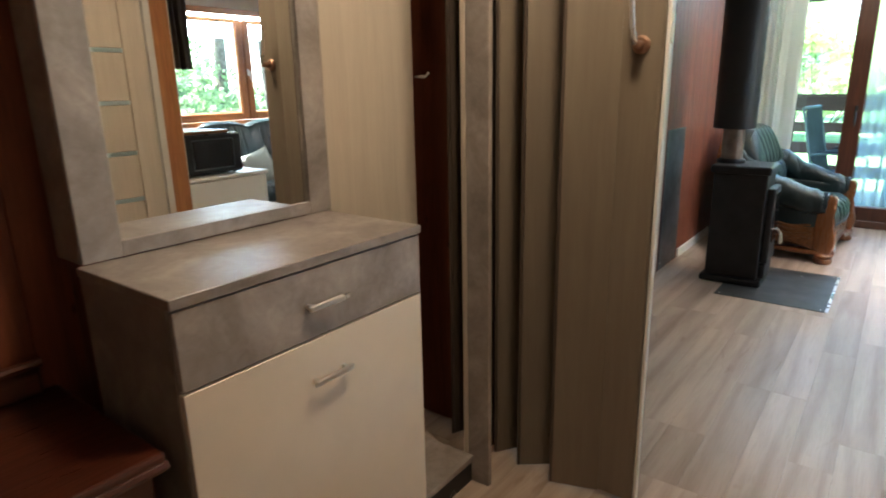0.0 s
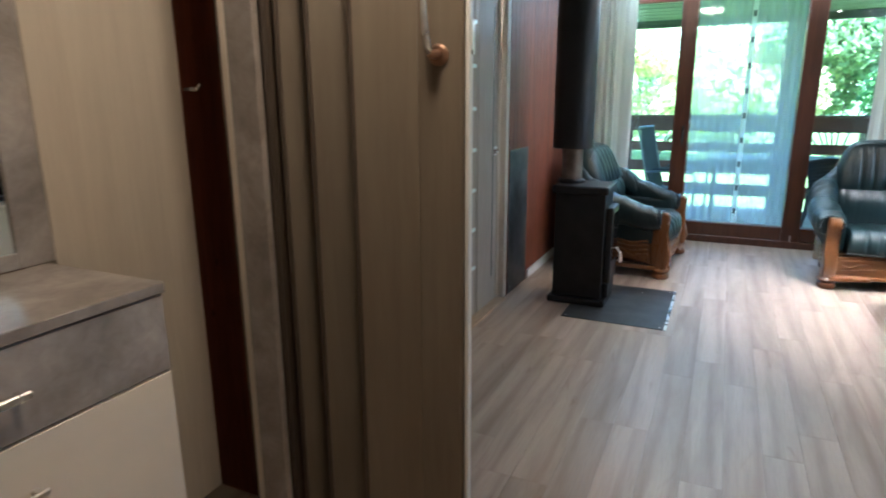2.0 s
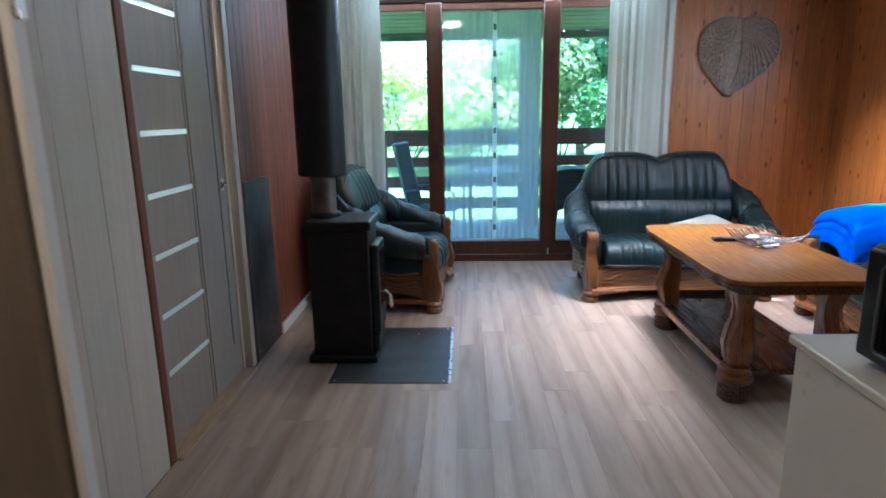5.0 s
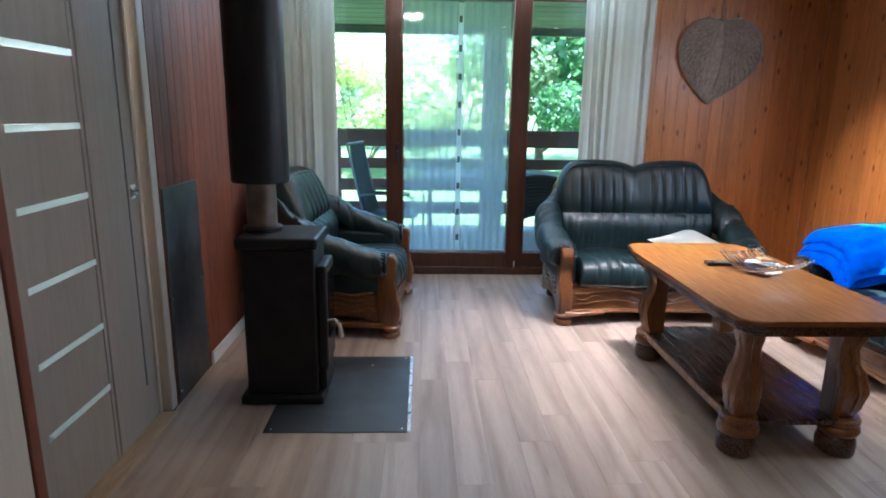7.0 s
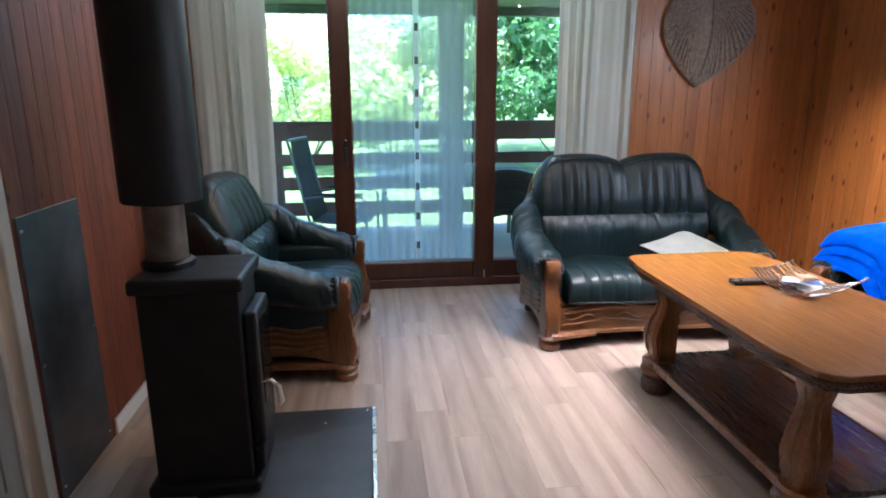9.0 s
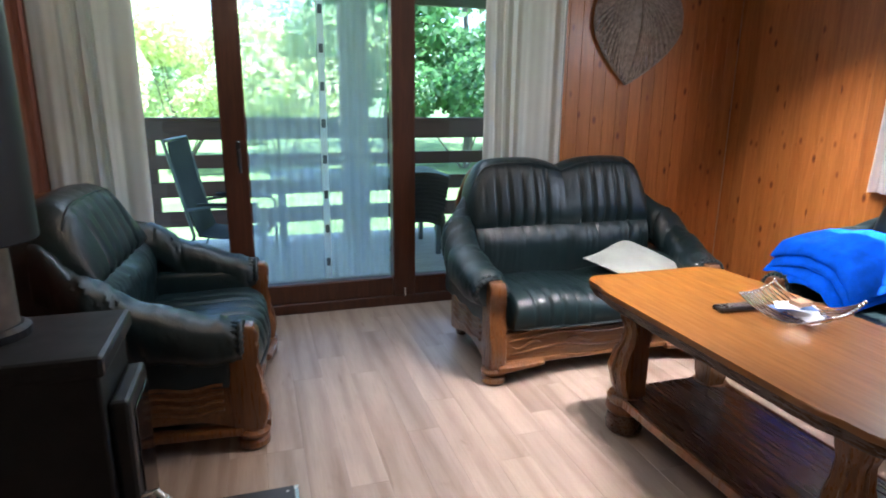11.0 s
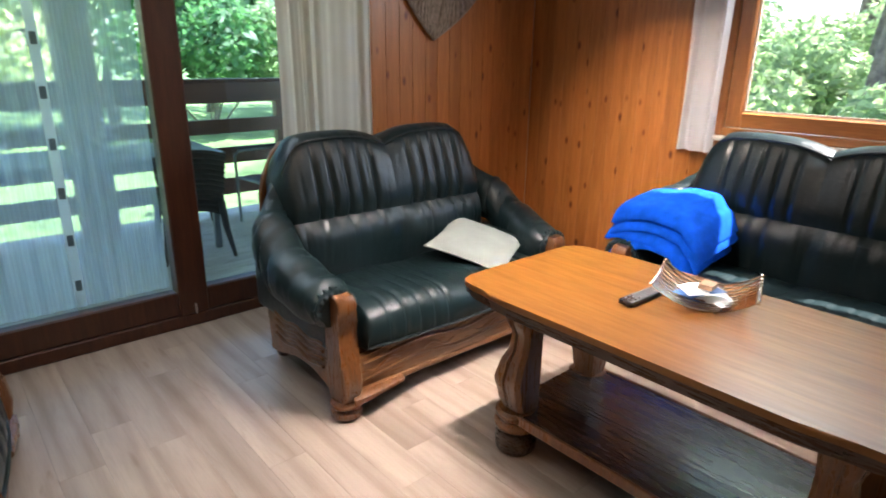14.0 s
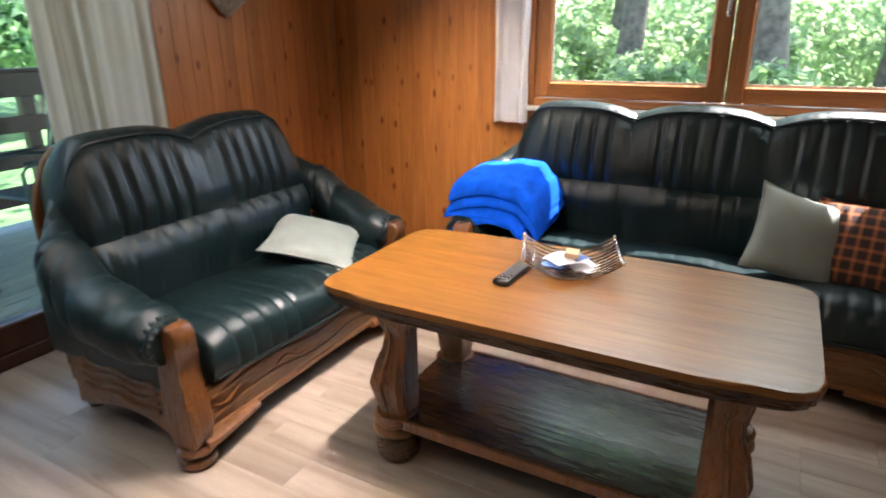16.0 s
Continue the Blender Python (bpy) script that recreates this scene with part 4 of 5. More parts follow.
            rl = [(sx * (hw + 0.054), 0.10 + 0.38 * i / 16, zz + 0.009 * math.sin(i / 16 * 12.5 + 1.2)) for i in range(17)]
            part("carved_ridge", tube(rl, 0.0085, 6), OAK, side, smooth=True)
        # S-shaped front post
        front = [(-0.045, 0.07), (-0.066, 0.12), (-0.076, 0.18), (-0.064, 0.25), (-0.036, 0.31), (-0.022, 0.37), (-0.03, 0.43), (-0.05, 0.475), (-0.05, 0.515), (-0.03, 0.54), (0.012, 0.547), (0.045, 0.53), (0.058, 0.49), (0.052, 0.43), (0.066, 0.35), (0.078, 0.27), (0.07, 0.18), (0.062, 0.07)]
        xc = sx * (hw + 0.015)
        part("front_post", slab(front, xc - 0.043, xc + 0.043, "x", 0.014, 3), OAK_UP, s, smooth=True)
        foot = part("front_foot", lathe([(0.055, 0), (0.066, 0.012), (0.066, 0.035), (0.056, 0.045), (0.06, 0.052), (0.068, 0.06), (0.068, 0.072), (0.055, 0.085)], 24, (xc, -0.005, 0)), OAK_UP, s, smooth=True)
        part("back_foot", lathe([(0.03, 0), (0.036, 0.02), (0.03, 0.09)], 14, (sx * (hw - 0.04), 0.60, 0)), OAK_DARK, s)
        if n == 1:
            a, b = sorted((sx * (hw + 0.01), sx * (hw + 0.066)))
            part("base_moulding", box(a, b, 0.03, 0.52, 0.066, 0.102, 0.01, seg=2), OAK_UP, s)
        # short shaped toe along the base rail
        toe = []
        for off, y0, y1, z0, z1 in ((0.0, -0.075, 0.0, 0.062, 0.108), (0.06, -0.078, 0.0, 0.064, 0.106), (0.16, -0.066, -0.005, 0.07, 0.106), (0.27, -0.052, -0.01, 0.074, 0.107)):
            x = xc - sx * off
            toe.append([(x, y0, z0 + 0.01), (x, y0 + 0.012, z0), (x, y1, z0), (x, y1, z1), (x, y0 + 0.012, z1), (x, y0, z1 - 0.01)])
        part("base_toe", loft(toe), OAK_UP, s, smooth=True)
        for j in range(9):
            # small gathers where the roll is tacked to the post
            a = math.pi * (0.05 + 0.9 * j / 8)
            c0 = Vector((sx * (hw + 0.032) + 0.075 * math.cos(a), 0.02, 0.478 + 0.066 * math.sin(a)))
            part("gather", tube([c0 + Vector((0, -0.012, 0)), c0 + Vector((0.01 * math.cos(a), 0.02, 0.01 * math.sin(a))), c0 + Vector((0.014 * math.cos(a), 0.06, 0.012 * math.sin(a)))], [0.009, 0.011, 0.004], 6), LEATHER, arm, smooth=True)
    # carved front apron and base rail
    N = 28
    top = [(-hw + 2 * hw * i / N, 0.262 - 0.016 * math.cos(i / N * 2 * math.pi * n)) for i in range(N + 1)]
    bot = [(-hw + 2 * hw * i / N, 0.112) for i in range(N, -1, -1)]
    apron = part("front_apron", slab(top + bot, -0.022, 0.01, "y", 0.004), OAK, s)
    for zz, rr in ((0.235, 0.007), (0.16, 0.006)):
        part("apron_bead", tube([(-hw + 0.06 + (2 * hw - 0.12) * i / N, -0.024, zz - 0.014 * math.cos(i / N * 2 * math.pi * n)) for i in range(N + 1)], rr, 6), OAK, apron, smooth=True)
    part("base_rail", box(-hw, hw, -0.03, 0.02, 0.085, 0.112, 0.008, seg=2), OAK, s)
    for r in range(2 * n):
        cx = -hw + (r + 0.5) * W / (2 * n)
        part("carved_spray", tube([(cx - 0.09 + 0.018 * i, -0.024, 0.19 + 0.018 * math.sin(i * 0.63) * (1 if r % 2 else -1)) for i in range(11)], [0.003 + 0.0055 * math.sin(i / 10 * math.pi) for i in range(11)], 6), OAK, apron, smooth=True)
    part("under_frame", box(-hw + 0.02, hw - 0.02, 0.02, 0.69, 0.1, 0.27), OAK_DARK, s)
    for ch in [*s.children, *(c for p in s.children for c in p.children)]:
        for v in ch.data.vertices:
            if v.co.y > 0.1:
                v.co.y = 0.1 + (v.co.y - 0.1) * deep
    return s


SUITE = "dark green leather suite"
sofa("loveseat", "dark green leather two-seater with carved oak frame", "sofa", 1.27, 2, pose(1.468, 5.715, 0), SUITE, 1.13)
sofa("sofa", "dark green leather three-seater under the window", "sofa", 1.92, 3, pose(2.26, 4.41, 0, 0, 0, -90), SUITE, 1.05)
sofa("armchair", "dark green leather armchair with carved oak frame", "armchair", 0.92, 1, pose(-0.345, 5.93, 0, 0, 0, 86), SUITE, 1.25)

# ---- coffee table ----
table = thing("coffee_table", "heavy stained oak coffee table with a lower shelf", "table")
TX0, TX1, TY0, TY1, TZ = 1.055, 1.80, 3.895, 5.335, 0.66


def top_outline(inset):
    """Long table top with clipped, softly waved corners."""
    cx, cy = (TX0 + TX1) / 2, (TY0 + TY1) / 2
    hx, hy = (TX1 - TX0) / 2 - inset, (TY1 - TY0) / 2 - inset
    quarter = [(hx, 0.62 * hy), (hx - 0.004, hy - 0.2), (hx - 0.018, hy - 0.14), (hx - 0.022, hy - 0.08), (hx - 0.03, hy - 0.045), (hx - 0.055, hy - 0.015), (hx - 0.1, hy), (hx - 0.2, hy - 0.004)]
    pts = list(quarter)
    pts += [(-x, y) for x, y in quarter[::-1]]
    pts += [(-x, -y) for x, y in quarter]
    pts += [(x, -y) for x, y in quarter[::-1]]
    return [(cx + x, cy + y) for x, y in pts]


part("tabletop", slab(top_outline(0.0), TZ - 0.022, TZ, "z", 0.007, 3), OAK_TOP, table)
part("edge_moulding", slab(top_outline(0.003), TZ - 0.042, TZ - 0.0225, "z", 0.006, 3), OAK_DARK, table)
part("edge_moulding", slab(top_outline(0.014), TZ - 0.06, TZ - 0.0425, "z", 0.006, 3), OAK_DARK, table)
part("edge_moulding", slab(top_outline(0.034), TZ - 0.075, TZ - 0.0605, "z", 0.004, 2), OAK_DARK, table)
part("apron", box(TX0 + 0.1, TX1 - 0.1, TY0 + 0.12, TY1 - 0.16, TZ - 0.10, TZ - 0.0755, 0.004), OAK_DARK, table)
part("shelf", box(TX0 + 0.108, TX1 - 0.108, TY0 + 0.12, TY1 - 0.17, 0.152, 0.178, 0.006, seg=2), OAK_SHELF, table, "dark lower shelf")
for x0, x1 in ((TX0 + 0.093, TX0 + 0.1075), (TX1 - 0.1075, TX1 - 0.093)):
    part("shelf_edge", box(x0, x1, TY0 + 0.22, TY1 - 0.27, 0.14, 0.18, 0.005, seg=2), OAK_UP, table)


def leg_ring(lx, ly, sx, sy, a, z):
    """One level of a leg: flat inner faces, outer faces swelling by a, corners rounded."""
    i, r = 0.048, 0.016
    pts = [(-i, -i), (a - r, -i), (a, -i + r), (a, a - r), (a - r * 0.3, a - r * 0.3), (a - r, a), (-i + r, a), (-i, a - r)]
    return [(lx + sx * px, ly + sy * py, z) for px, py in pts]


for sx in (-1, 1):
    for sy, ly in ((-1, 4.085), (1, 5.105)):
        lx = (TX0 + TX1) / 2 + sx * 0.215
        knots = [(0.0, 0.05), (0.12, 0.066), (0.3, 0.078), (0.45, 0.066), (0.62, 0.042), (0.74, 0.036), (0.88, 0.052), (1.0, 0.064)]
        rings = [leg_ring(lx, ly, sx, sy, lerp_list(knots, k / 20), 0.18 + (TZ - 0.075 - 0.18) * k / 20) for k in range(21)]
        leg = part("leg", loft(rings), OAK_UP, table, smooth=True)
        for ax in (0, 1):
            pts = []
            for k in range(1, 19):
                a = lerp_list(knots, k / 20)
                z = 0.18 + (TZ - 0.255) * k / 20
                q = 0.012 + 0.5 * (a - 0.05)
                pts.append((lx + sx * (a + 0.001), ly + sy * q, z) if ax == 0 else (lx + sx * q, ly + sy * (a + 0.001), z))
            part("leg_carving", tube(pts, [0.002 + 0.007 * math.sin(k / 17 * math.pi) for k in range(18)], 6), OAK, leg, smooth=True)
        ft = part("foot", lathe([(0.066, 0), (0.078, 0.012), (0.081, 0.05), (0.076, 0.075), (0.066, 0.092)], 24, (lx + sx * 0.008, ly + sy * 0.008, 0)), OAK_DARK, table, "dark turned foot", smooth=True)
        part("foot_collar", lathe([(0.066, 0.092), (0.08, 0.10), (0.087, 0.116), (0.083, 0.134), (0.074, 0.142), (0.082, 0.153), (0.083, 0.168), (0.072, 0.18)], 24, (lx + sx * 0.008, ly + sy * 0.008, 0)), OAK_UP, ft, smooth=True)

# ---- things on the table ----
bowl = thing("wire_bowl", "square chrome wire bowl with beaded tips holding papers", "bowl", pose(1.56, 4.63, TZ, 0, 0, 20))

bowl.scale = (1.22, 1.22, 1.22)


def dish(x, y):
    return 0.010 + 3.0 * y * y + 0.9 * x * x


for k in range(11):
    c = -0.11 + 0.022 * k
    pts = [(c, -0.125 + 0.25 * i / 14, dish(c, -0.125 + 0.25 * i / 14)) for i in range(15)]
    part("wire", tube(pts, 0.0028, 6), CHROME, bowl, smooth=True)
    for e in (-1, 1):
        b2 = bmesh.new()
        bmesh.ops.create_uvsphere(b2, u_segments=10, v_segments=6, radius=0.006, matrix=Matrix.Translation((c, e * 0.128, dish(c, 0.128))))
        part("bead", b2, CHROME, bowl, smooth=True)
for r in (-0.1, -0.035, 0.035, 0.1):
    part("cross_wire", tube([(-0.11 + 0.22 * i / 14, r, dish(-0.11 + 0.22 * i / 14, r) - 0.004) for i in range(15)], 0.0022, 6), CHROME, bowl, smooth=True)
part("base_ring", tube([(0.05 * math.cos(a), 0.05 * math.sin(a), 0.004) for a in [2 * math.pi * i / 20 for i in range(20)]], 0.003, 6, True), CHROME, bowl, smooth=True)
rnd = random.Random(4)
for k in range(6):
    cx, cy, a = rnd.uniform(-0.035, 0.035), rnd.uniform(-0.035, 0.035), rnd.uniform(0, 180)
    lf = part("leaflet", sheet(lambda u, v: ((u - 0.5) * 0.13, (v - 0.5) * 0.085, 0.006 * math.sin(u * 3)), 6, 2, 0.0008), PAPER_BLUE if k % 3 == 1 else PAPER)
    tagged(lf, "small printed leaflet lying in the wire bowl", "leaflet", "leaflets in the bowl")
    lf.matrix_world = pose(1.56, 4.63, TZ, 0, 0, 20) @ pose(cx, cy, 0.030 + 0.004 * k, rnd.uniform(-6, 6), rnd.uniform(-6, 6), a)
cardb = part("matchbox", box(-0.035, 0.035, -0.022, 0.022, 0, 0.016, 0.001), CARD)
cardb.matrix_world = pose(1.545, 4.62, TZ + 0.064, 3, 4, 10)
tagged(cardb, "small brown cardboard box lying on the papers", "box")
remote = thing("remote_control", "black television remote lying on the table", "remote", pose(1.435, 4.785, TZ, 0, 0, -92))
remote.scale = (1.12, 1.2, 1.0)
part("body", box(-0.024, 0.024, -0.085, 0.085, 0.001, 0.02, 0.006, seg=2), BLACK, remote)
for r in range(8):
    for c in range(3):
        part("key", box(-0.016 + c * 0.012, -0.008 + c * 0.012, -0.07 + r * 0.018, -0.06 + r * 0.018, 0.02, 0.0225, 0.001), GREY_KEY, remote)


def pillow(name, label, m, w, h, t, material, seed):
    rn = random.Random(seed)
    ph = rn.uniform(0, 6)
    n = 22
    bm = bmesh.new()
    grid = {}
    for sgn in (1, -1):
        for i in range(n + 1):
            for j in range(n + 1):
                u, v = -1 + 2 * i / n, -1 + 2 * j / n
                f = (max(0, 1 - abs(u) ** 2.6) * max(0, 1 - abs(v) ** 2.6)) ** 0.62
                pin = 1 - 0.11 * (1 - v * v) * abs(u) ** 3
                pin2 = 1 - 0.11 * (1 - u * u) * abs(v) ** 3
                wr = 0.05 * math.sin(5 * u + 3 * v + ph) * math.sin(4 * v - 2 * u) * (1 if sgn > 0 else 0)
                edge = i in (0, n) or j in (0, n)
                key = (i, j, 0 if edge else sgn)
                if key not in grid:
                    grid[key] = bm.verts.new((u * w / 2 * pin, v * h / 2 * pin2, sgn * t / 2 * (f + wr * f) if not edge else 0))
    for sgn in (1, -1):
        for i in range(n):
            for j in range(n):
                ks = [(i, j), (i + 1, j), (i + 1, j + 1), (i, j + 1)]
                vs = [grid[(a, b, 0 if a in (0, n) or b in (0, n) else sgn)] for a, b in ks]
                try:
                    bm.faces.new(vs)
                except ValueError:
                    pass
    p = part(name, bm, material, smooth=True)
    p.matrix_world = m
    pts = []
    for i in range(80):
        s = i / 80 * 4
        k, f = int(s), -1 + 2 * (s % 1)
        u, v = [(f, -1), (1, f), (-f, 1), (-1, -f)][k]
        pin, pin2 = 1 - 0.11 * (1 - v * v) * abs(u) ** 3, 1 - 0.11 * (1 - u * u) * abs(v) ** 3
        pts.append((u * w / 2 * pin, v * h / 2 * pin2, 0))
    part("piping", tube(pts, 0.005, 6, True), material, p, smooth=True)
    return tagged(p, label, "cushion")


pillow("cushion", "pale grey velvet cushion lying on the two-seater", pose(1.80, 5.96, 0.505, 15, -6, 30), 0.47, 0.43, 0.095, VELVET, 1)
pillow("cushion", "pale grey velvet cushion leaning on the three-seater", pose(2.50, 3.95, 0.605, 62, 18, -72), 0.38, 0.38, 0.13, VELVET, 2)
pillow("cushion", "dark red plaid cushion leaning on the three-seater", pose(2.56, 3.70, 0.58, 60, 0, -100), 0.40, 0.38, 0.14, PLAID, 3)

# blue blanket folded over the arm


def blanket_fold(k):
    """One thick fold: a rounded pad draped over the arm, drooping at its outer end."""
    rn = random.Random(20 + k)
    ph = rn.uniform(0, 6)
    y_out, y_in = 5.515 - (0.035, 0.0, 0.02, 0.012)[k], 5.035 + 0.02 * (k % 2) - 0.012 * k
    rings = []
    for i in range(33):
        u = i / 32
        y = y_out + (y_in - y_out) * u
        base = lerp_list([(0, 0.572), (0.2, 0.594), (0.5, 0.614), (0.75, 0.606), (0.9, 0.55), (1.0, 0.475)], u) + (0.0, 0.037, 0.078, 0.126)[k] * (1.0 - 0.15 * u)
        edge = min(1, (u / 0.06)) * min(1, (1 - u) / 0.05)
        th = (0.019, 0.021, 0.023, 0.03)[k] * max(0.0, 1 - (1 - edge) ** 2) ** 0.5 + 0.002
        ring = []
        for t in range(44):
            a = 2 * math.pi * t / 44
            ca, sa = math.cos(a), math.sin(a)
            x = 2.475 + 0.008 * k + (0.205 - 0.008 * k) * math.copysign(abs(ca) ** 0.4, ca) + 0.010 * math.sin(u * 4 + ph)
            lift = 0.22 * (x - 2.47)
            sag = -(0.9 + 0.35 * k) * max(0, 2.36 - x) ** 1.35
            wave = 0.007 * math.sin(u * 6 + x * 11 + ph) + 0.004 * noise.noise((x * 18, u * 9, ph))
            ring.append((x, y + 0.010 * math.sin(x * 14 + ph), base + th * math.copysign(abs(sa) ** 0.75, sa) + lift + sag + wave))
        rings.append(ring)
    return loft(rings)


blk = thing("blanket", "royal blue fleece blanket folded over the sofa arm", "blanket")
for k in range(4):
    part("fold", blanket_fold(k), BLANKET, blk, smooth=True)

# ---- leaf-shaped rattan heart on the wall ----
HXc, HZc = 2.235, 1.92
heart = thing("wall_heart", "grey woven rattan heart hung on the board wall", "wall ornament")


def heart_pt(a, r=1.0):
    """Outline from the shallow top notch (a = 0) round to the notch again, the tip leaning left."""
    c, q = math.cos(a), math.sin(a)
    if c < 0:
        x = math.copysign(0.335 * (1 - (-c) ** 1.7), q) - 0.07 * c * c
        z = 0.385 * c
    else:
        x = 0.335 * math.copysign(abs(q) ** 0.85, q)
        z = 0.28 * c ** 0.75 - 0.03 * math.exp(-(q / 0.2) ** 2)
    return (HXc + x * r, z * r + HZc)


ho = [heart_pt(2 * math.pi * i / 72) for i in range(72)]
part("woven_body", slab(ho, NY - 0.03, NY - 0.004, "y", 0.008), RATTAN, heart, smooth=True)
part("rim", tube([(x, NY - 0.026, z) for x, z in ho], 0.012, 6, True), RATTAN, heart, smooth=True)
topx, topz = heart_pt(0)
for k in range(-27, 28):
    mx, mz = heart_pt(k / 27 * 3.08)
    pts = []
    for i in range(25):
        q = i / 24
        fan = math.sin(q * math.pi) * 0.05 * k / 27
        pts.append((topx + (mx - topx) * q + fan, NY - 0.034 - 0.005 * math.sin(q * 60 + k * 3.14), topz - 0.01 + (mz - topz + 0.01) * q))
    part("cane", tube(pts, [0.003 + 0.009 * min(1, 2 * i / 24) for i in range(25)], 5), RATTAN, heart, smooth=True)
part("hanging_cord", tube([(topx - 0.02, NY - 0.02, topz - 0.02), (topx, NY - 0.008, topz + 0.16), (topx + 0.02, NY - 0.02, topz - 0.02)], 0.004, 6), RATTAN, heart)

# ---- cabinet and microwave by the opening ----
cab = thing("cabinet", "white base cabinet with the microwave on top", "cabinet")
part("body", box(0.715, 1.28, 2.10, 2.70, 0.08, 0.825, 0.003), WHITE, cab)
part("plinth", box(0.74, 1.26, 2.11, 2.66, 0, 0.08), WHITE, cab)
part("worktop", box(0.705, 1.29, 2.09, 2.735, 0.828, 0.852, 0.004), WHITE, cab)
cd = part("door", box(0.72, 1.275, 2.703, 2.722, 0.09, 0.82, 0.003), WHITE, cab)
part("handle", box(0.78, 0.90, 2.73, 2.74, 0.74, 0.752, 0.003), METAL, cd)
mw = thing("microwave", "black microwave oven standing on the white cabinet", "microwave")
part("casing", box(0.775, 1.12, 2.13, 2.575, 0.864, 1.13, 0.016, seg=3), BLACK, mw)
md = part("door", box(0.760, 0.774, 2.145, 2.56, 0.874, 1.122, 0.006, seg=2), BLACK, mw)
part("door_window", box(0.757, 0.7595, 2.2, 2.48, 0.91, 1.085, 0.001), BLACK_GLASS, md)
part("door_rim", tube([(0.757, 2.19, 0.90), (0.757, 2.49, 0.90), (0.757, 2.5, 0.91), (0.757, 2.5, 1.085), (0.757, 2.49, 1.095), (0.757, 2.19, 1.095)], 0.004, 6, True), GARDEN_METAL, md)
for x in (0.82, 1.07):
    for y in (2.18, 2.53):
        part("foot", lathe([(0.015, 0.852), (0.015, 0.866)], 10, (x, y, 0)), BLACK, mw)
tagged(part("wooden_board", box(0.80, 1.08, 2.15, 2.50, 1.13, 1.15, 0.006, seg=2), OAK_TOP), "brown wooden board lying on the microwave", "board")

# ---- balcony ----
DZ = -0.03
deck = tagged(part("deck", box(-3.2, 4.6, 7.12, 9.62, DZ - 0.16, DZ - 0.03), RAIL), "weathered timber balcony deck", "deck", kind="structure")
rail = thing("railing", "brown stained timber balcony railing of wide boards", "railing", kind="structure")
for z0, z1 in ((1.0, 1.185), (0.725, 0.855), (0.445, 0.595), (0.15, 0.305)):
    part("rail_board", box(-3.2, 4.6, 9.40, 9.435, z0, z1, 0.005), RAIL, rail)
for x in (-2.9, -1.3, 2.4, 4.2):
    part("rail_post", box(x, x + 0.1, 9.437, 9.53, DZ - 0.03, 1.15, 0.006), RAIL, rail)
part("top_board", box(-3.2, 4.6, 9.38, 9.53, 1.187, 1.212, 0.005), RAIL, rail)
bp = tagged(part("balcony_post", box(0.56, 0.83, 9.20, 9.375, DZ - 0.03, 2.40, 0.01), POST_OUT), "grey-brown square timber roof post on the balcony", "post", kind="structure")
soff = thing("balcony_roof", "slatted balcony roof with a pale edge beam", "roof", kind="structure")
for k in range(16):
    y = 7.14 + k * 0.155
    part("soffit_board", box(-3.2, 4.6, y, y + 0.14, 2.46 + 0.002 * (k % 2), 2.49, 0.004), SOFFIT, soff)
part("edge_beam", box(-3.2, 4.6, 9.62, 9.70, 2.37, 2.6, 0.006), SOFFIT, soff)
part("roof_sheet", box(-3.4, 4.8, 7.13, 9.9, 2.60, 2.66), RAIL, soff)


def garden_chair(m):
    c = thing("garden_chair", "dark woven garden armchair with a grey metal frame", "chair", m, "balcony chairs")
    part("backrest", sheet(lambda u, v: (-0.23 + 0.46 * u, 0.22 + 0.16 * v + 0.03 * math.sin(v * 3), 0.42 + 0.70 * v), 8, 10, 0.012), SLING, c, smooth=True)
    part("seat", sheet(lambda u, v: (-0.23 + 0.46 * u, -0.26 + 0.48 * v, 0.42 - 0.02 * math.sin(v * 3.1)), 8, 8, 0.012), SLING, c, smooth=True)
    for sx in (-1, 1):
        x = sx * 0.26
        part("frame_side", tube([(x, -0.27, 0), (x, -0.28, 0.6), (x, -0.24, 0.64), (x, 0.1, 0.645), (x, 0.27, 0.62)], 0.013, 8), GARDEN_METAL, c)
        part("back_leg", tube([(x, 0.40, 0), (x, 0.24, 0.42), (x, 0.40, 1.13)], 0.013, 8), GARDEN_METAL, c)
        part("arm_pad", box(x - 0.024, x + 0.024, -0.25, 0.2, 0.655, 0.672, 0.005), SLING, c)
    part("top_bar", tube([(-0.26, 0.40, 1.13), (0.26, 0.40, 1.13)], 0.013, 8), GARDEN_METAL, c)
    part("seat_bar", tube([(-0.26, -0.27, 0.41), (0.26, -0.27, 0.41)], 0.012, 8), GARDEN_METAL, c)
    return c


gc = garden_chair(pose(-0.48, 8.05, DZ, 0, 0, 78))
copy_thing(gc, pose(2.08, 8.80, DZ, 0, 0, -84))
gt = thing("garden_table", "long grey garden table on the balcony", "table")
part("tabletop", box(-0.17, 1.42, 8.32, 9.12, 0.70, 0.73, 0.006), GARDEN_METAL, gt)
part("table_frame", box(-0.13, 1.38, 8.36, 9.08, 0.655, 0.6985, 0.004), GARDEN_METAL, gt)
for x in (-0.08, 1.33):
    for y in (8.40, 9.04):
        part("leg", box(x - 0.022, x + 0.022, y - 0.022, y + 0.022, DZ, 0.655, 0.004), GARDEN_METAL, gt)


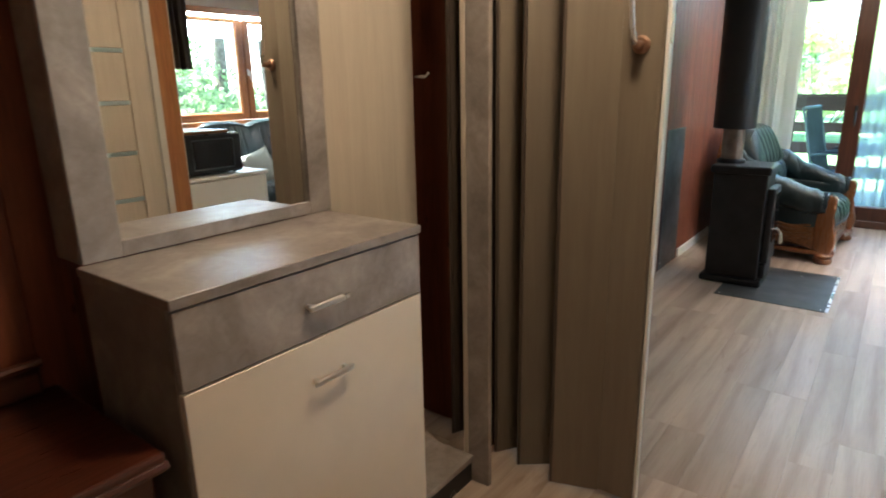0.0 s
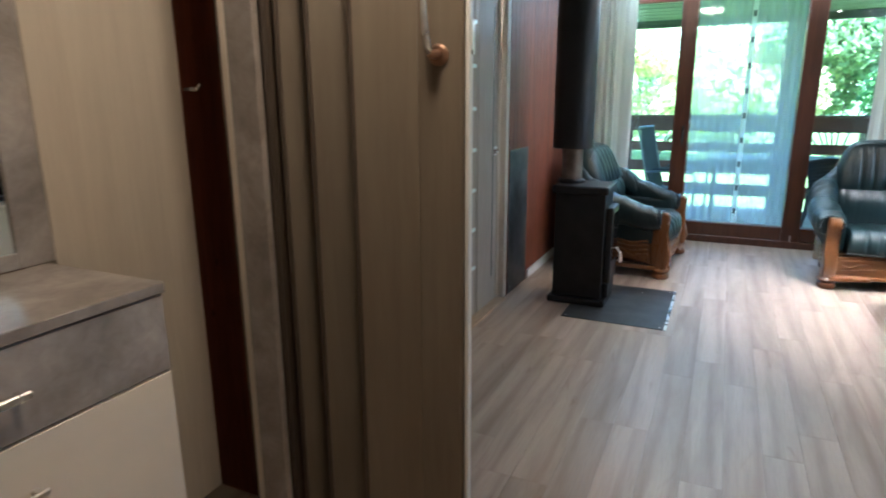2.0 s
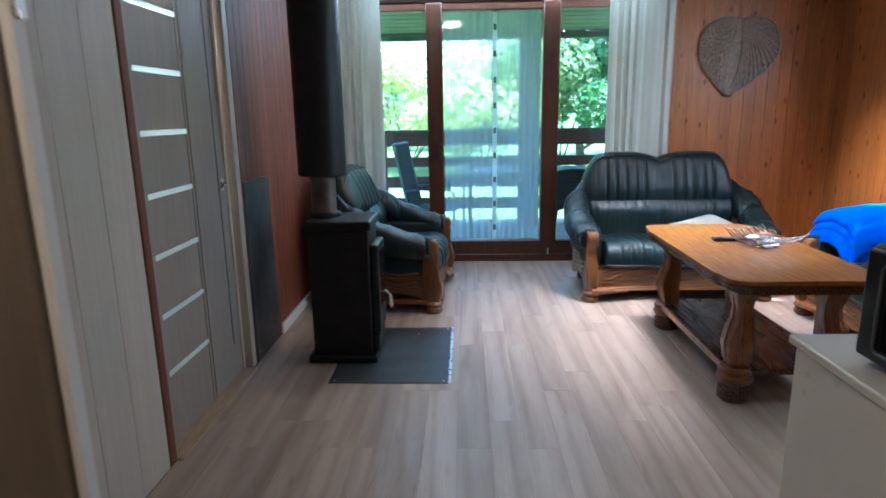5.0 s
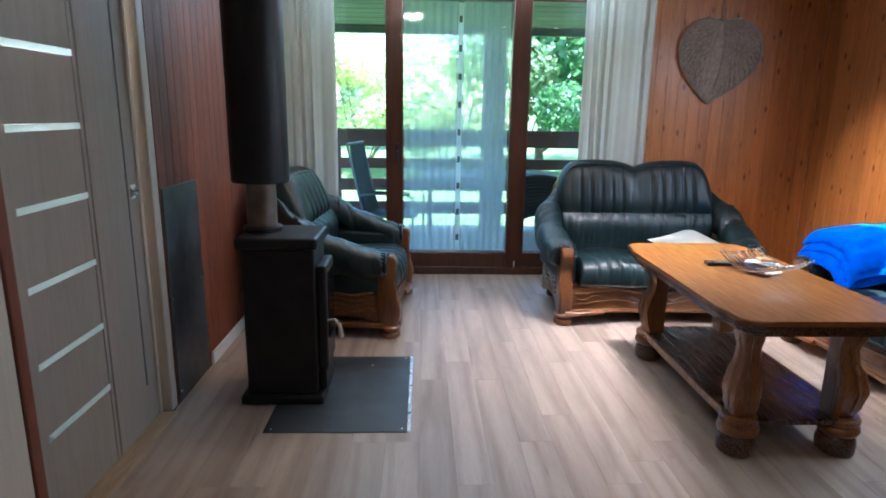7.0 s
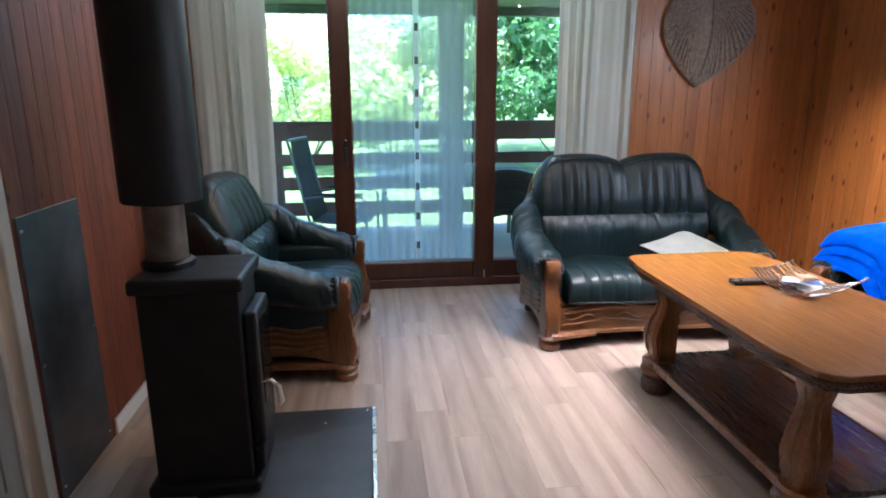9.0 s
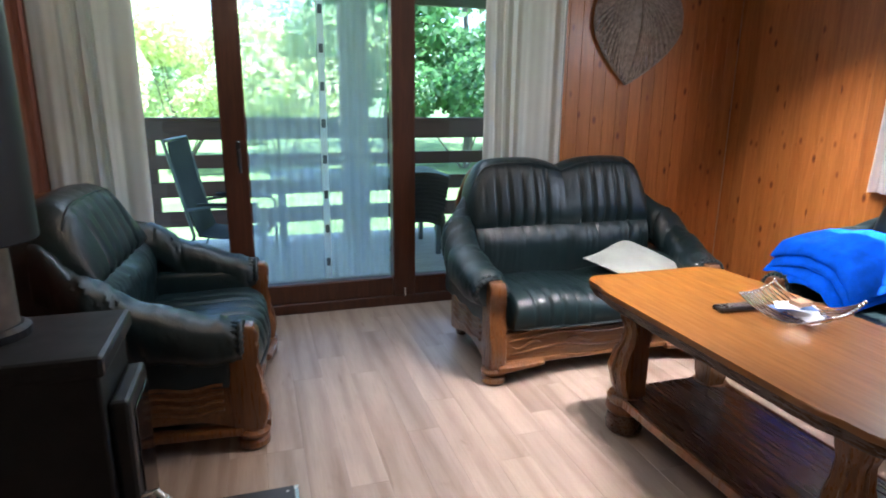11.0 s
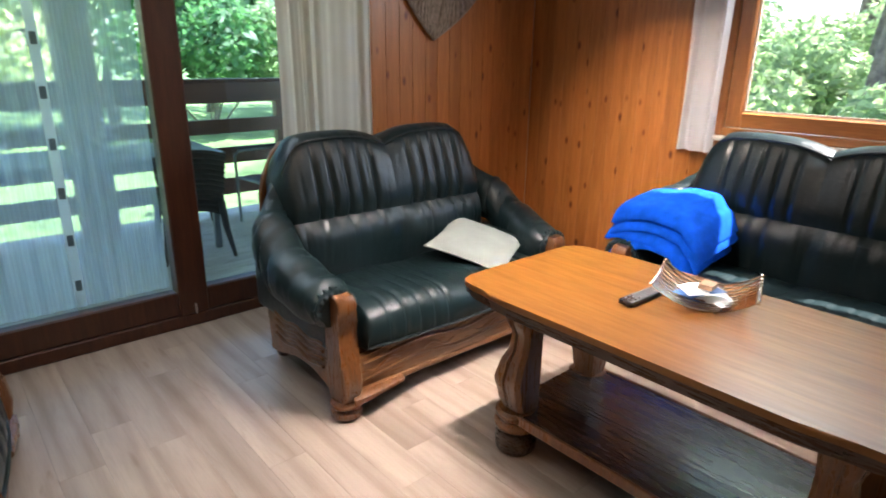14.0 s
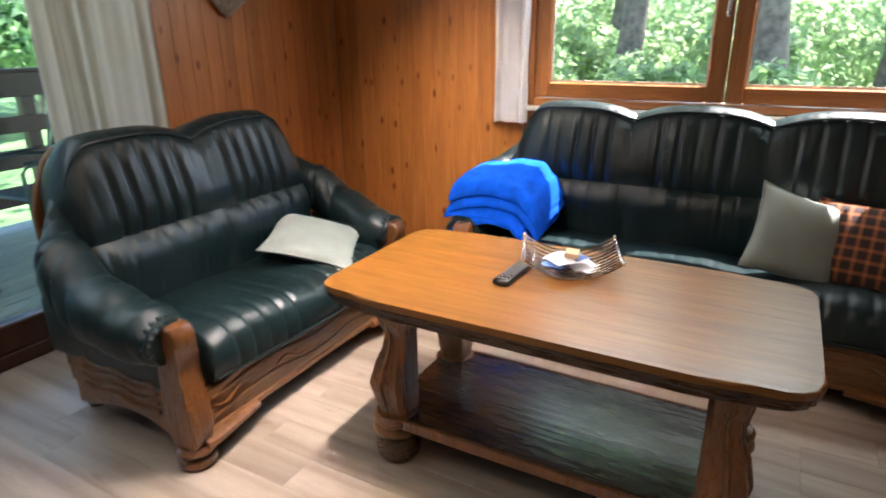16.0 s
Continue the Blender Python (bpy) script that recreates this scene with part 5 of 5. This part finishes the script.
def wicker_chair(m):
    """A woven chair facing +y: curved back, arched skirt and splayed legs."""
    w = thing("wicker_chair", "dark wicker chair tucked in at the garden table", "chair", m)

    def shell(u, v):
        x = -1 + 2 * u
        low = 0.30 + 0.07 * (1 - x * x)
        return (x * (0.20 + 0.05 * v), -0.20 + 0.07 * x * x - 0.05 * v, low + (0.82 - low - 0.05 * x * x) * v)
    back = part("backrest", sheet(shell, 16, 14, 0.02), WICKER, w, smooth=True)
    for r in range(12):
        v = (r + 0.5) / 12
        part("strand", tube([Vector(shell(i / 12, v)) + Vector((0, -0.012 - 0.004 * (-1) ** i, 0)) for i in range(13)], 0.008, 5), WICKER, back, smooth=True)
    part("seat", box(-0.21, 0.21, -0.19, 0.24, 0.40, 0.45, 0.015, seg=2), WICKER, w)
    part("skirt", box(-0.20, 0.20, 0.20, 0.225, 0.30, 0.40, 0.006), WICKER, w)
    for sx in (-1, 1):
        part("side_skirt", sheet(lambda u, v: (sx * (0.20 + 0.01 * v), -0.17 + 0.38 * u, 0.28 + 0.05 * math.sin(u * math.pi) + (0.13 - 0.05 * math.sin(u * math.pi)) * v), 10, 3, 0.015), WICKER, w)
        for y0, y1 in ((-0.17, -0.23), (0.2, 0.25)):
            part("leg", tube([(sx * 0.19, y0, 0.42), (sx * 0.205, (y0 + y1) / 2, 0.22), (sx * 0.245, y1, 0.0)], [0.03, 0.024, 0.013], 8), WICKER, w, smooth=True)
    return w


wicker_chair(pose(1.13, 8.36, DZ, 0, 0, -8))

# ---- garden and wood ----
G = -0.55


def ground_fn(u, v):
    x, y = -90 + 180 * u, -60 + 200 * v
    far = max(0, math.hypot(x, y - 4) - 9)
    return (x, y, G + 0.06 * noise.noise((x * 0.15, y * 0.15, 0)) + 0.02 * far)


tagged(part("ground", sheet(ground_fn, 90, 100), GRASS, smooth=True), "sunlit lawn and forest floor round the house", "ground", kind="structure")


def leaf_cloud(name, blobs, count, size, material, seed, droop=0.0):
    """Many small bent leaves scattered through overlapping clumps."""
    rg = np.random.default_rng(seed)
    w = np.array([b[3] ** 2 for b in blobs])
    pick = rg.choice(len(blobs), count, p=w / w.sum())
    bl = np.array(blobs)[pick]
    d = rg.normal(size=(count, 3))
    d /= np.linalg.norm(d, axis=1)[:, None]
    r = bl[:, 3] * (0.55 + 0.5 * rg.random(count) ** 0.6)
    c = bl[:, :3] + d * r[:, None] * np.array((1, 1, 0.85))
    nrm = d * 0.6 + rg.normal(size=(count, 3)) * 0.7 + np.array((0, 0, 0.5))
    nrm /= np.linalg.norm(nrm, axis=1)[:, None]
    t = np.cross(nrm, rg.normal(size=(count, 3)))
    t /= np.linalg.norm(t, axis=1)[:, None]
    b = np.cross(nrm, t)
    s = size * (0.6 + 0.8 * rg.random(count))[:, None]
    verts = np.stack([c - t * s, c + b * s * 0.5 - nrm * s * 0.12, c + t * s - nrm * s * 0.3 - np.array((0, 0, 1)) * s * droop, c - b * s * 0.5 - nrm * s * 0.12], 1).reshape(-1, 3)
    faces = np.arange(count * 4).reshape(-1, 4)
    me = bpy.data.meshes.new(name)
    me.from_pydata(verts.tolist(), [], faces.tolist())
    me.materials.append(material)
    return new(name, me)


def tree(x, y, h, r, seed, material=LEAVES, leaves=5000, size=0.14, crown_from=0.35, trunk=0.16, label="tall leafy tree at the garden's edge"):
    rn = random.Random(seed)
    g = G + 0.02 * max(0, math.hypot(x, y - 4) - 9) - 0.1
    t = thing("tree", label, "tree", pose(x, y, g), "trees round the house")
    bend = [(rn.uniform(-0.12, 0.12) * k, rn.uniform(-0.12, 0.12) * k) for k in range(6)]
    pts = [(bend[k][0], bend[k][1], h * 0.8 * k / 5) for k in range(6)]
    bm = tube(pts, [trunk * (1.25 if k == 0 else 1) * (1 - 0.14 * k) for k in range(6)], 10)
    blobs = []
    for k in range(9):
        a = rn.uniform(0, 6.28)
        z0 = h * rn.uniform(crown_from, 0.78)
        L = r * rn.uniform(0.5, 0.95) * (1.15 - 0.6 * (z0 / h))
        end = (L * math.cos(a), L * math.sin(a), z0 + rn.uniform(0.1, 0.5) * L)
        merge(bm, tube([(0, 0, z0 - 0.2), (end[0] * 0.5, end[1] * 0.5, (z0 + end[2]) / 2 - 0.05), end], [trunk * 0.4, trunk * 0.25, trunk * 0.1], 6))
        blobs.append((*end, r * rn.uniform(0.28, 0.5)))
    for k in range(5):
        blobs.append((rn.uniform(-0.4, 0.4) * r, rn.uniform(-0.4, 0.4) * r, h * rn.uniform(crown_from + 0.1, 0.98), r * rn.uniform(0.35, 0.55)))
    part("trunk", bm, BARK, t, smooth=True)
    lc = leaf_cloud("crown", blobs, leaves, size, material, seed)
    lc.parent = t
    return t


def shrub(x, y, r, h, seed, material=LEAVES, leaves=3500, size=0.09):
    rn = random.Random(seed)
    g = G + 0.02 * max(0, math.hypot(x, y - 4) - 9) - 0.05
    s = thing("shrub", "dense green shrub under the trees", "shrub", pose(x, y, g), "shrubs round the house")
    bm = bmesh.new()
    blobs = []
    for k in range(7):
        a, q = rn.uniform(0, 6.28), r * rn.uniform(0.1, 0.75)
        e = (q * math.cos(a), q * math.sin(a), h * rn.uniform(0.35, 0.85))
        merge(bm, tube([(0, 0, 0), (e[0] * 0.6, e[1] * 0.6, e[2] * 0.5), e], [0.03, 0.02, 0.008], 5))
        blobs.append((*e, r * rn.uniform(0.3, 0.5)))
    part("stems", bm, BARK, s)
    lc = leaf_cloud("foliage", blobs, leaves, size, material, seed)
    lc.parent = s
    return s


# north: bushes and trees beyond the lawn
for i, (x, y, h, r, mt) in enumerate(((-9, 33, 4.4, 2.4, LEAVES), (-4.5, 36, 4.6, 2.4, LEAVES), (0.2, 29, 4.6, 2.2, LEAVES), (3.6, 21, 6.4, 2.5, LEAVES_DARK), (6.8, 23, 9.5, 3.2, LEAVES), (10.5, 20, 10, 3.4, LEAVES_DARK), (-14, 24, 9, 3.5, LEAVES), (14, 27, 11, 4, LEAVES), (3, 36, 7, 3.2, LEAVES))):
    tree(x, y, h, r, 40 + i, mt, 2000, 0.18, 0.1, 0.14)
for i, (x, y, r, h) in enumerate(((-14, 21, 2.6, 4.2), (-10.5, 20.5, 2.5, 4.4), (-7.4, 21, 2.4, 4.0), (-4.6, 20, 2.3, 3.9), (-2.0, 20.6, 2.3, 4.1), (0.4, 19.6, 2.2, 3.9), (2.7, 19.8, 2.2, 4.6), (5.0, 18.2, 2.2, 4.6), (7.4, 18.6, 2.3, 5.0), (10.0, 17.4, 2.3, 4.6), (12.8, 18.5, 2.5, 5.0), (-17.5, 22, 2.8, 4.6))):
    shrub(x, y, r, h, 70 + i, LEAVES_DARK if i in (7, 9) else (LEAVES if i in (6, 8, 10) else LEAVES_SUNLIT), 7500, 0.10)
# east: the wood close to the window
for i, (x, y, h, r, tk) in enumerate(((8.6, 8.9, 11, 3.0, 0.16), (11.5, 9.6, 12, 3.2, 0.17), (10.0, 6.3, 11, 2.8, 0.24), (13.5, 7.4, 12, 3.0, 0.2), (9.2, 4.4, 11, 3.0, 0.26), (14.5, 11.5, 13, 3.5, 0.2), (17, 8.6, 13, 3.5, 0.22), (16.5, 5, 12, 3.3, 0.2), (12.5, 2.5, 12, 3.2, 0.22), (19, 13, 13, 4, 0.22), (21, 10, 13, 4, 0.24), (15, 15.5, 12, 3.6, 0.2), (22, 5.5, 13, 4, 0.24), (13, 0.2, 12, 3.3, 0.22), (18, 1.5, 13, 3.6, 0.22), (24, 0, 13, 4, 0.24), (10.5, 2.9, 11, 2.8, 0.2), (26, 4, 13, 4, 0.24), (28, 9, 13, 4, 0.24), (25, 15, 13, 4, 0.24))):
    tree(x, y, h, r, 100 + i, LEAVES, 1000, 0.13, 0.42, tk, "straight-trunked woodland tree outside the window")
for i, (x, y, r, h) in enumerate(((7.2, 6.7, 1.1, 1.5), (8.2, 5.2, 1.3, 1.7), (9.6, 7.8, 1.5, 1.9), (11.4, 6.9, 1.7, 2.3), (12.2, 9.3, 1.8, 2.4), (14.8, 8.9, 2.1, 2.8), (10.8, 4.6, 1.6, 2.1), (13.6, 5.2, 1.9, 2.6), (17.5, 11.2, 2.4, 3.4), (18.5, 7.2, 2.4, 3.4), (9.4, 10.2, 1.5, 1.8), (7.6, 3.4, 1.2, 1.6), (11.8, 1.6, 1.6, 2.2), (14.5, 2.4, 2.0, 2.7), (18.5, 3.8, 2.3, 3.2), (20.5, 0.8, 2.4, 3.4), (23, 7.5, 2.8, 3.8), (22.5, 12.5, 2.8, 3.8))):
    shrub(x, y, r, h, 140 + i, LEAVES, 3800, 0.08)

# ---- pieces of floors and walls ----
_cache = {}


def piece(name, dims, at, material, parent, bevel=0.003):
    key = (name, tuple(round(d, 4) for d in dims), material.name)
    if key not in _cache:
        _cache[key] = mesh_of(name, box(-dims[0] / 2, dims[0] / 2, -dims[1] / 2, dims[1] / 2, -dims[2] / 2, dims[2] / 2, bevel), material)
    ob = new(name, _cache[key])
    ob.location = at
    ob.parent = parent
    return ob


def clad(parent, axis, a0, a1, face, z0, z1, width, material, sign):
    """Upright tongue-and-groove boards along a wall from a0 to a1, proud of it by 14 mm."""
    n = max(1, round((a1 - a0) / width))
    w = (a1 - a0) / n
    for k in range(n):
        c = a0 + w * (k + 0.5)
        mid = face + sign * 0.007
        at = (c, mid, (z0 + z1) / 2) if axis == "x" else (mid, c, (z0 + z1) / 2)
        dims = (w - 0.0012, 0.013, z1 - z0) if axis == "x" else (0.013, w - 0.0012, z1 - z0)
        piece("board", dims, at, material, parent, 0.0018)


clad(wall_north, "x", 1.63, EX, NY, 0, CZ, 0.095, PINE, 1)
clad(wall_north, "x", WX, -1.31, NY, 0, CZ, 0.095, PINE, 1)
clad(wall_east, "y", 5.43, NY, EX, 0, CZ, 0.095, PINE, 1)
clad(wall_east, "y", 3.28, 5.42, EX, 0, 1.0, 0.095, PINE, 1)
clad(wall_east, "y", SY, 3.27, EX, 0, CZ, 0.095, PINE, 1)
clad(wall_west, "y", 4.516, NY, WX, 0, CZ, 0.09, PINE_RED, -1)
clad(wall_west, "y", SY, 3.435, WX, 0, CZ, 0.2, BEIGE_WOOD, -1)
clad(wall_hall_west, "y", HY0, SY - 0.1, HX0, 0, CZ, 0.11, PINE_RED, -1)

rf = random.Random(11)


def planks(x0, x1, y0, y1, width, length):
    n = round((x1 - x0) / width)
    w = (x1 - x0) / n
    for k in range(n):
        y = y0 - rf.choice((0.0, 0.24, 0.4, 0.56, 0.8))
        while y < y1:
            a, b = max(y, y0), min(y + length, y1)
            if b - a > 0.02:
                piece("plank", (w - 0.0007, b - a - 0.0007, 0.008), (x0 + w * (k + 0.5), (a + b) / 2, -0.0045), FLOOR_WOOD, floor_base, 0.0005)
            y += length


planks(WX, EX, SY, DY, 0.149, 1.2)
planks(HX0, HX1 + 0.04, HY0, SY, 0.149, 1.2)
for k in range(17):
    piece("deck_board", (7.8, 0.138, 0.03), (0.7, 7.2 + k * 0.145, DZ - 0.0155), DECK, deck, 0.003)
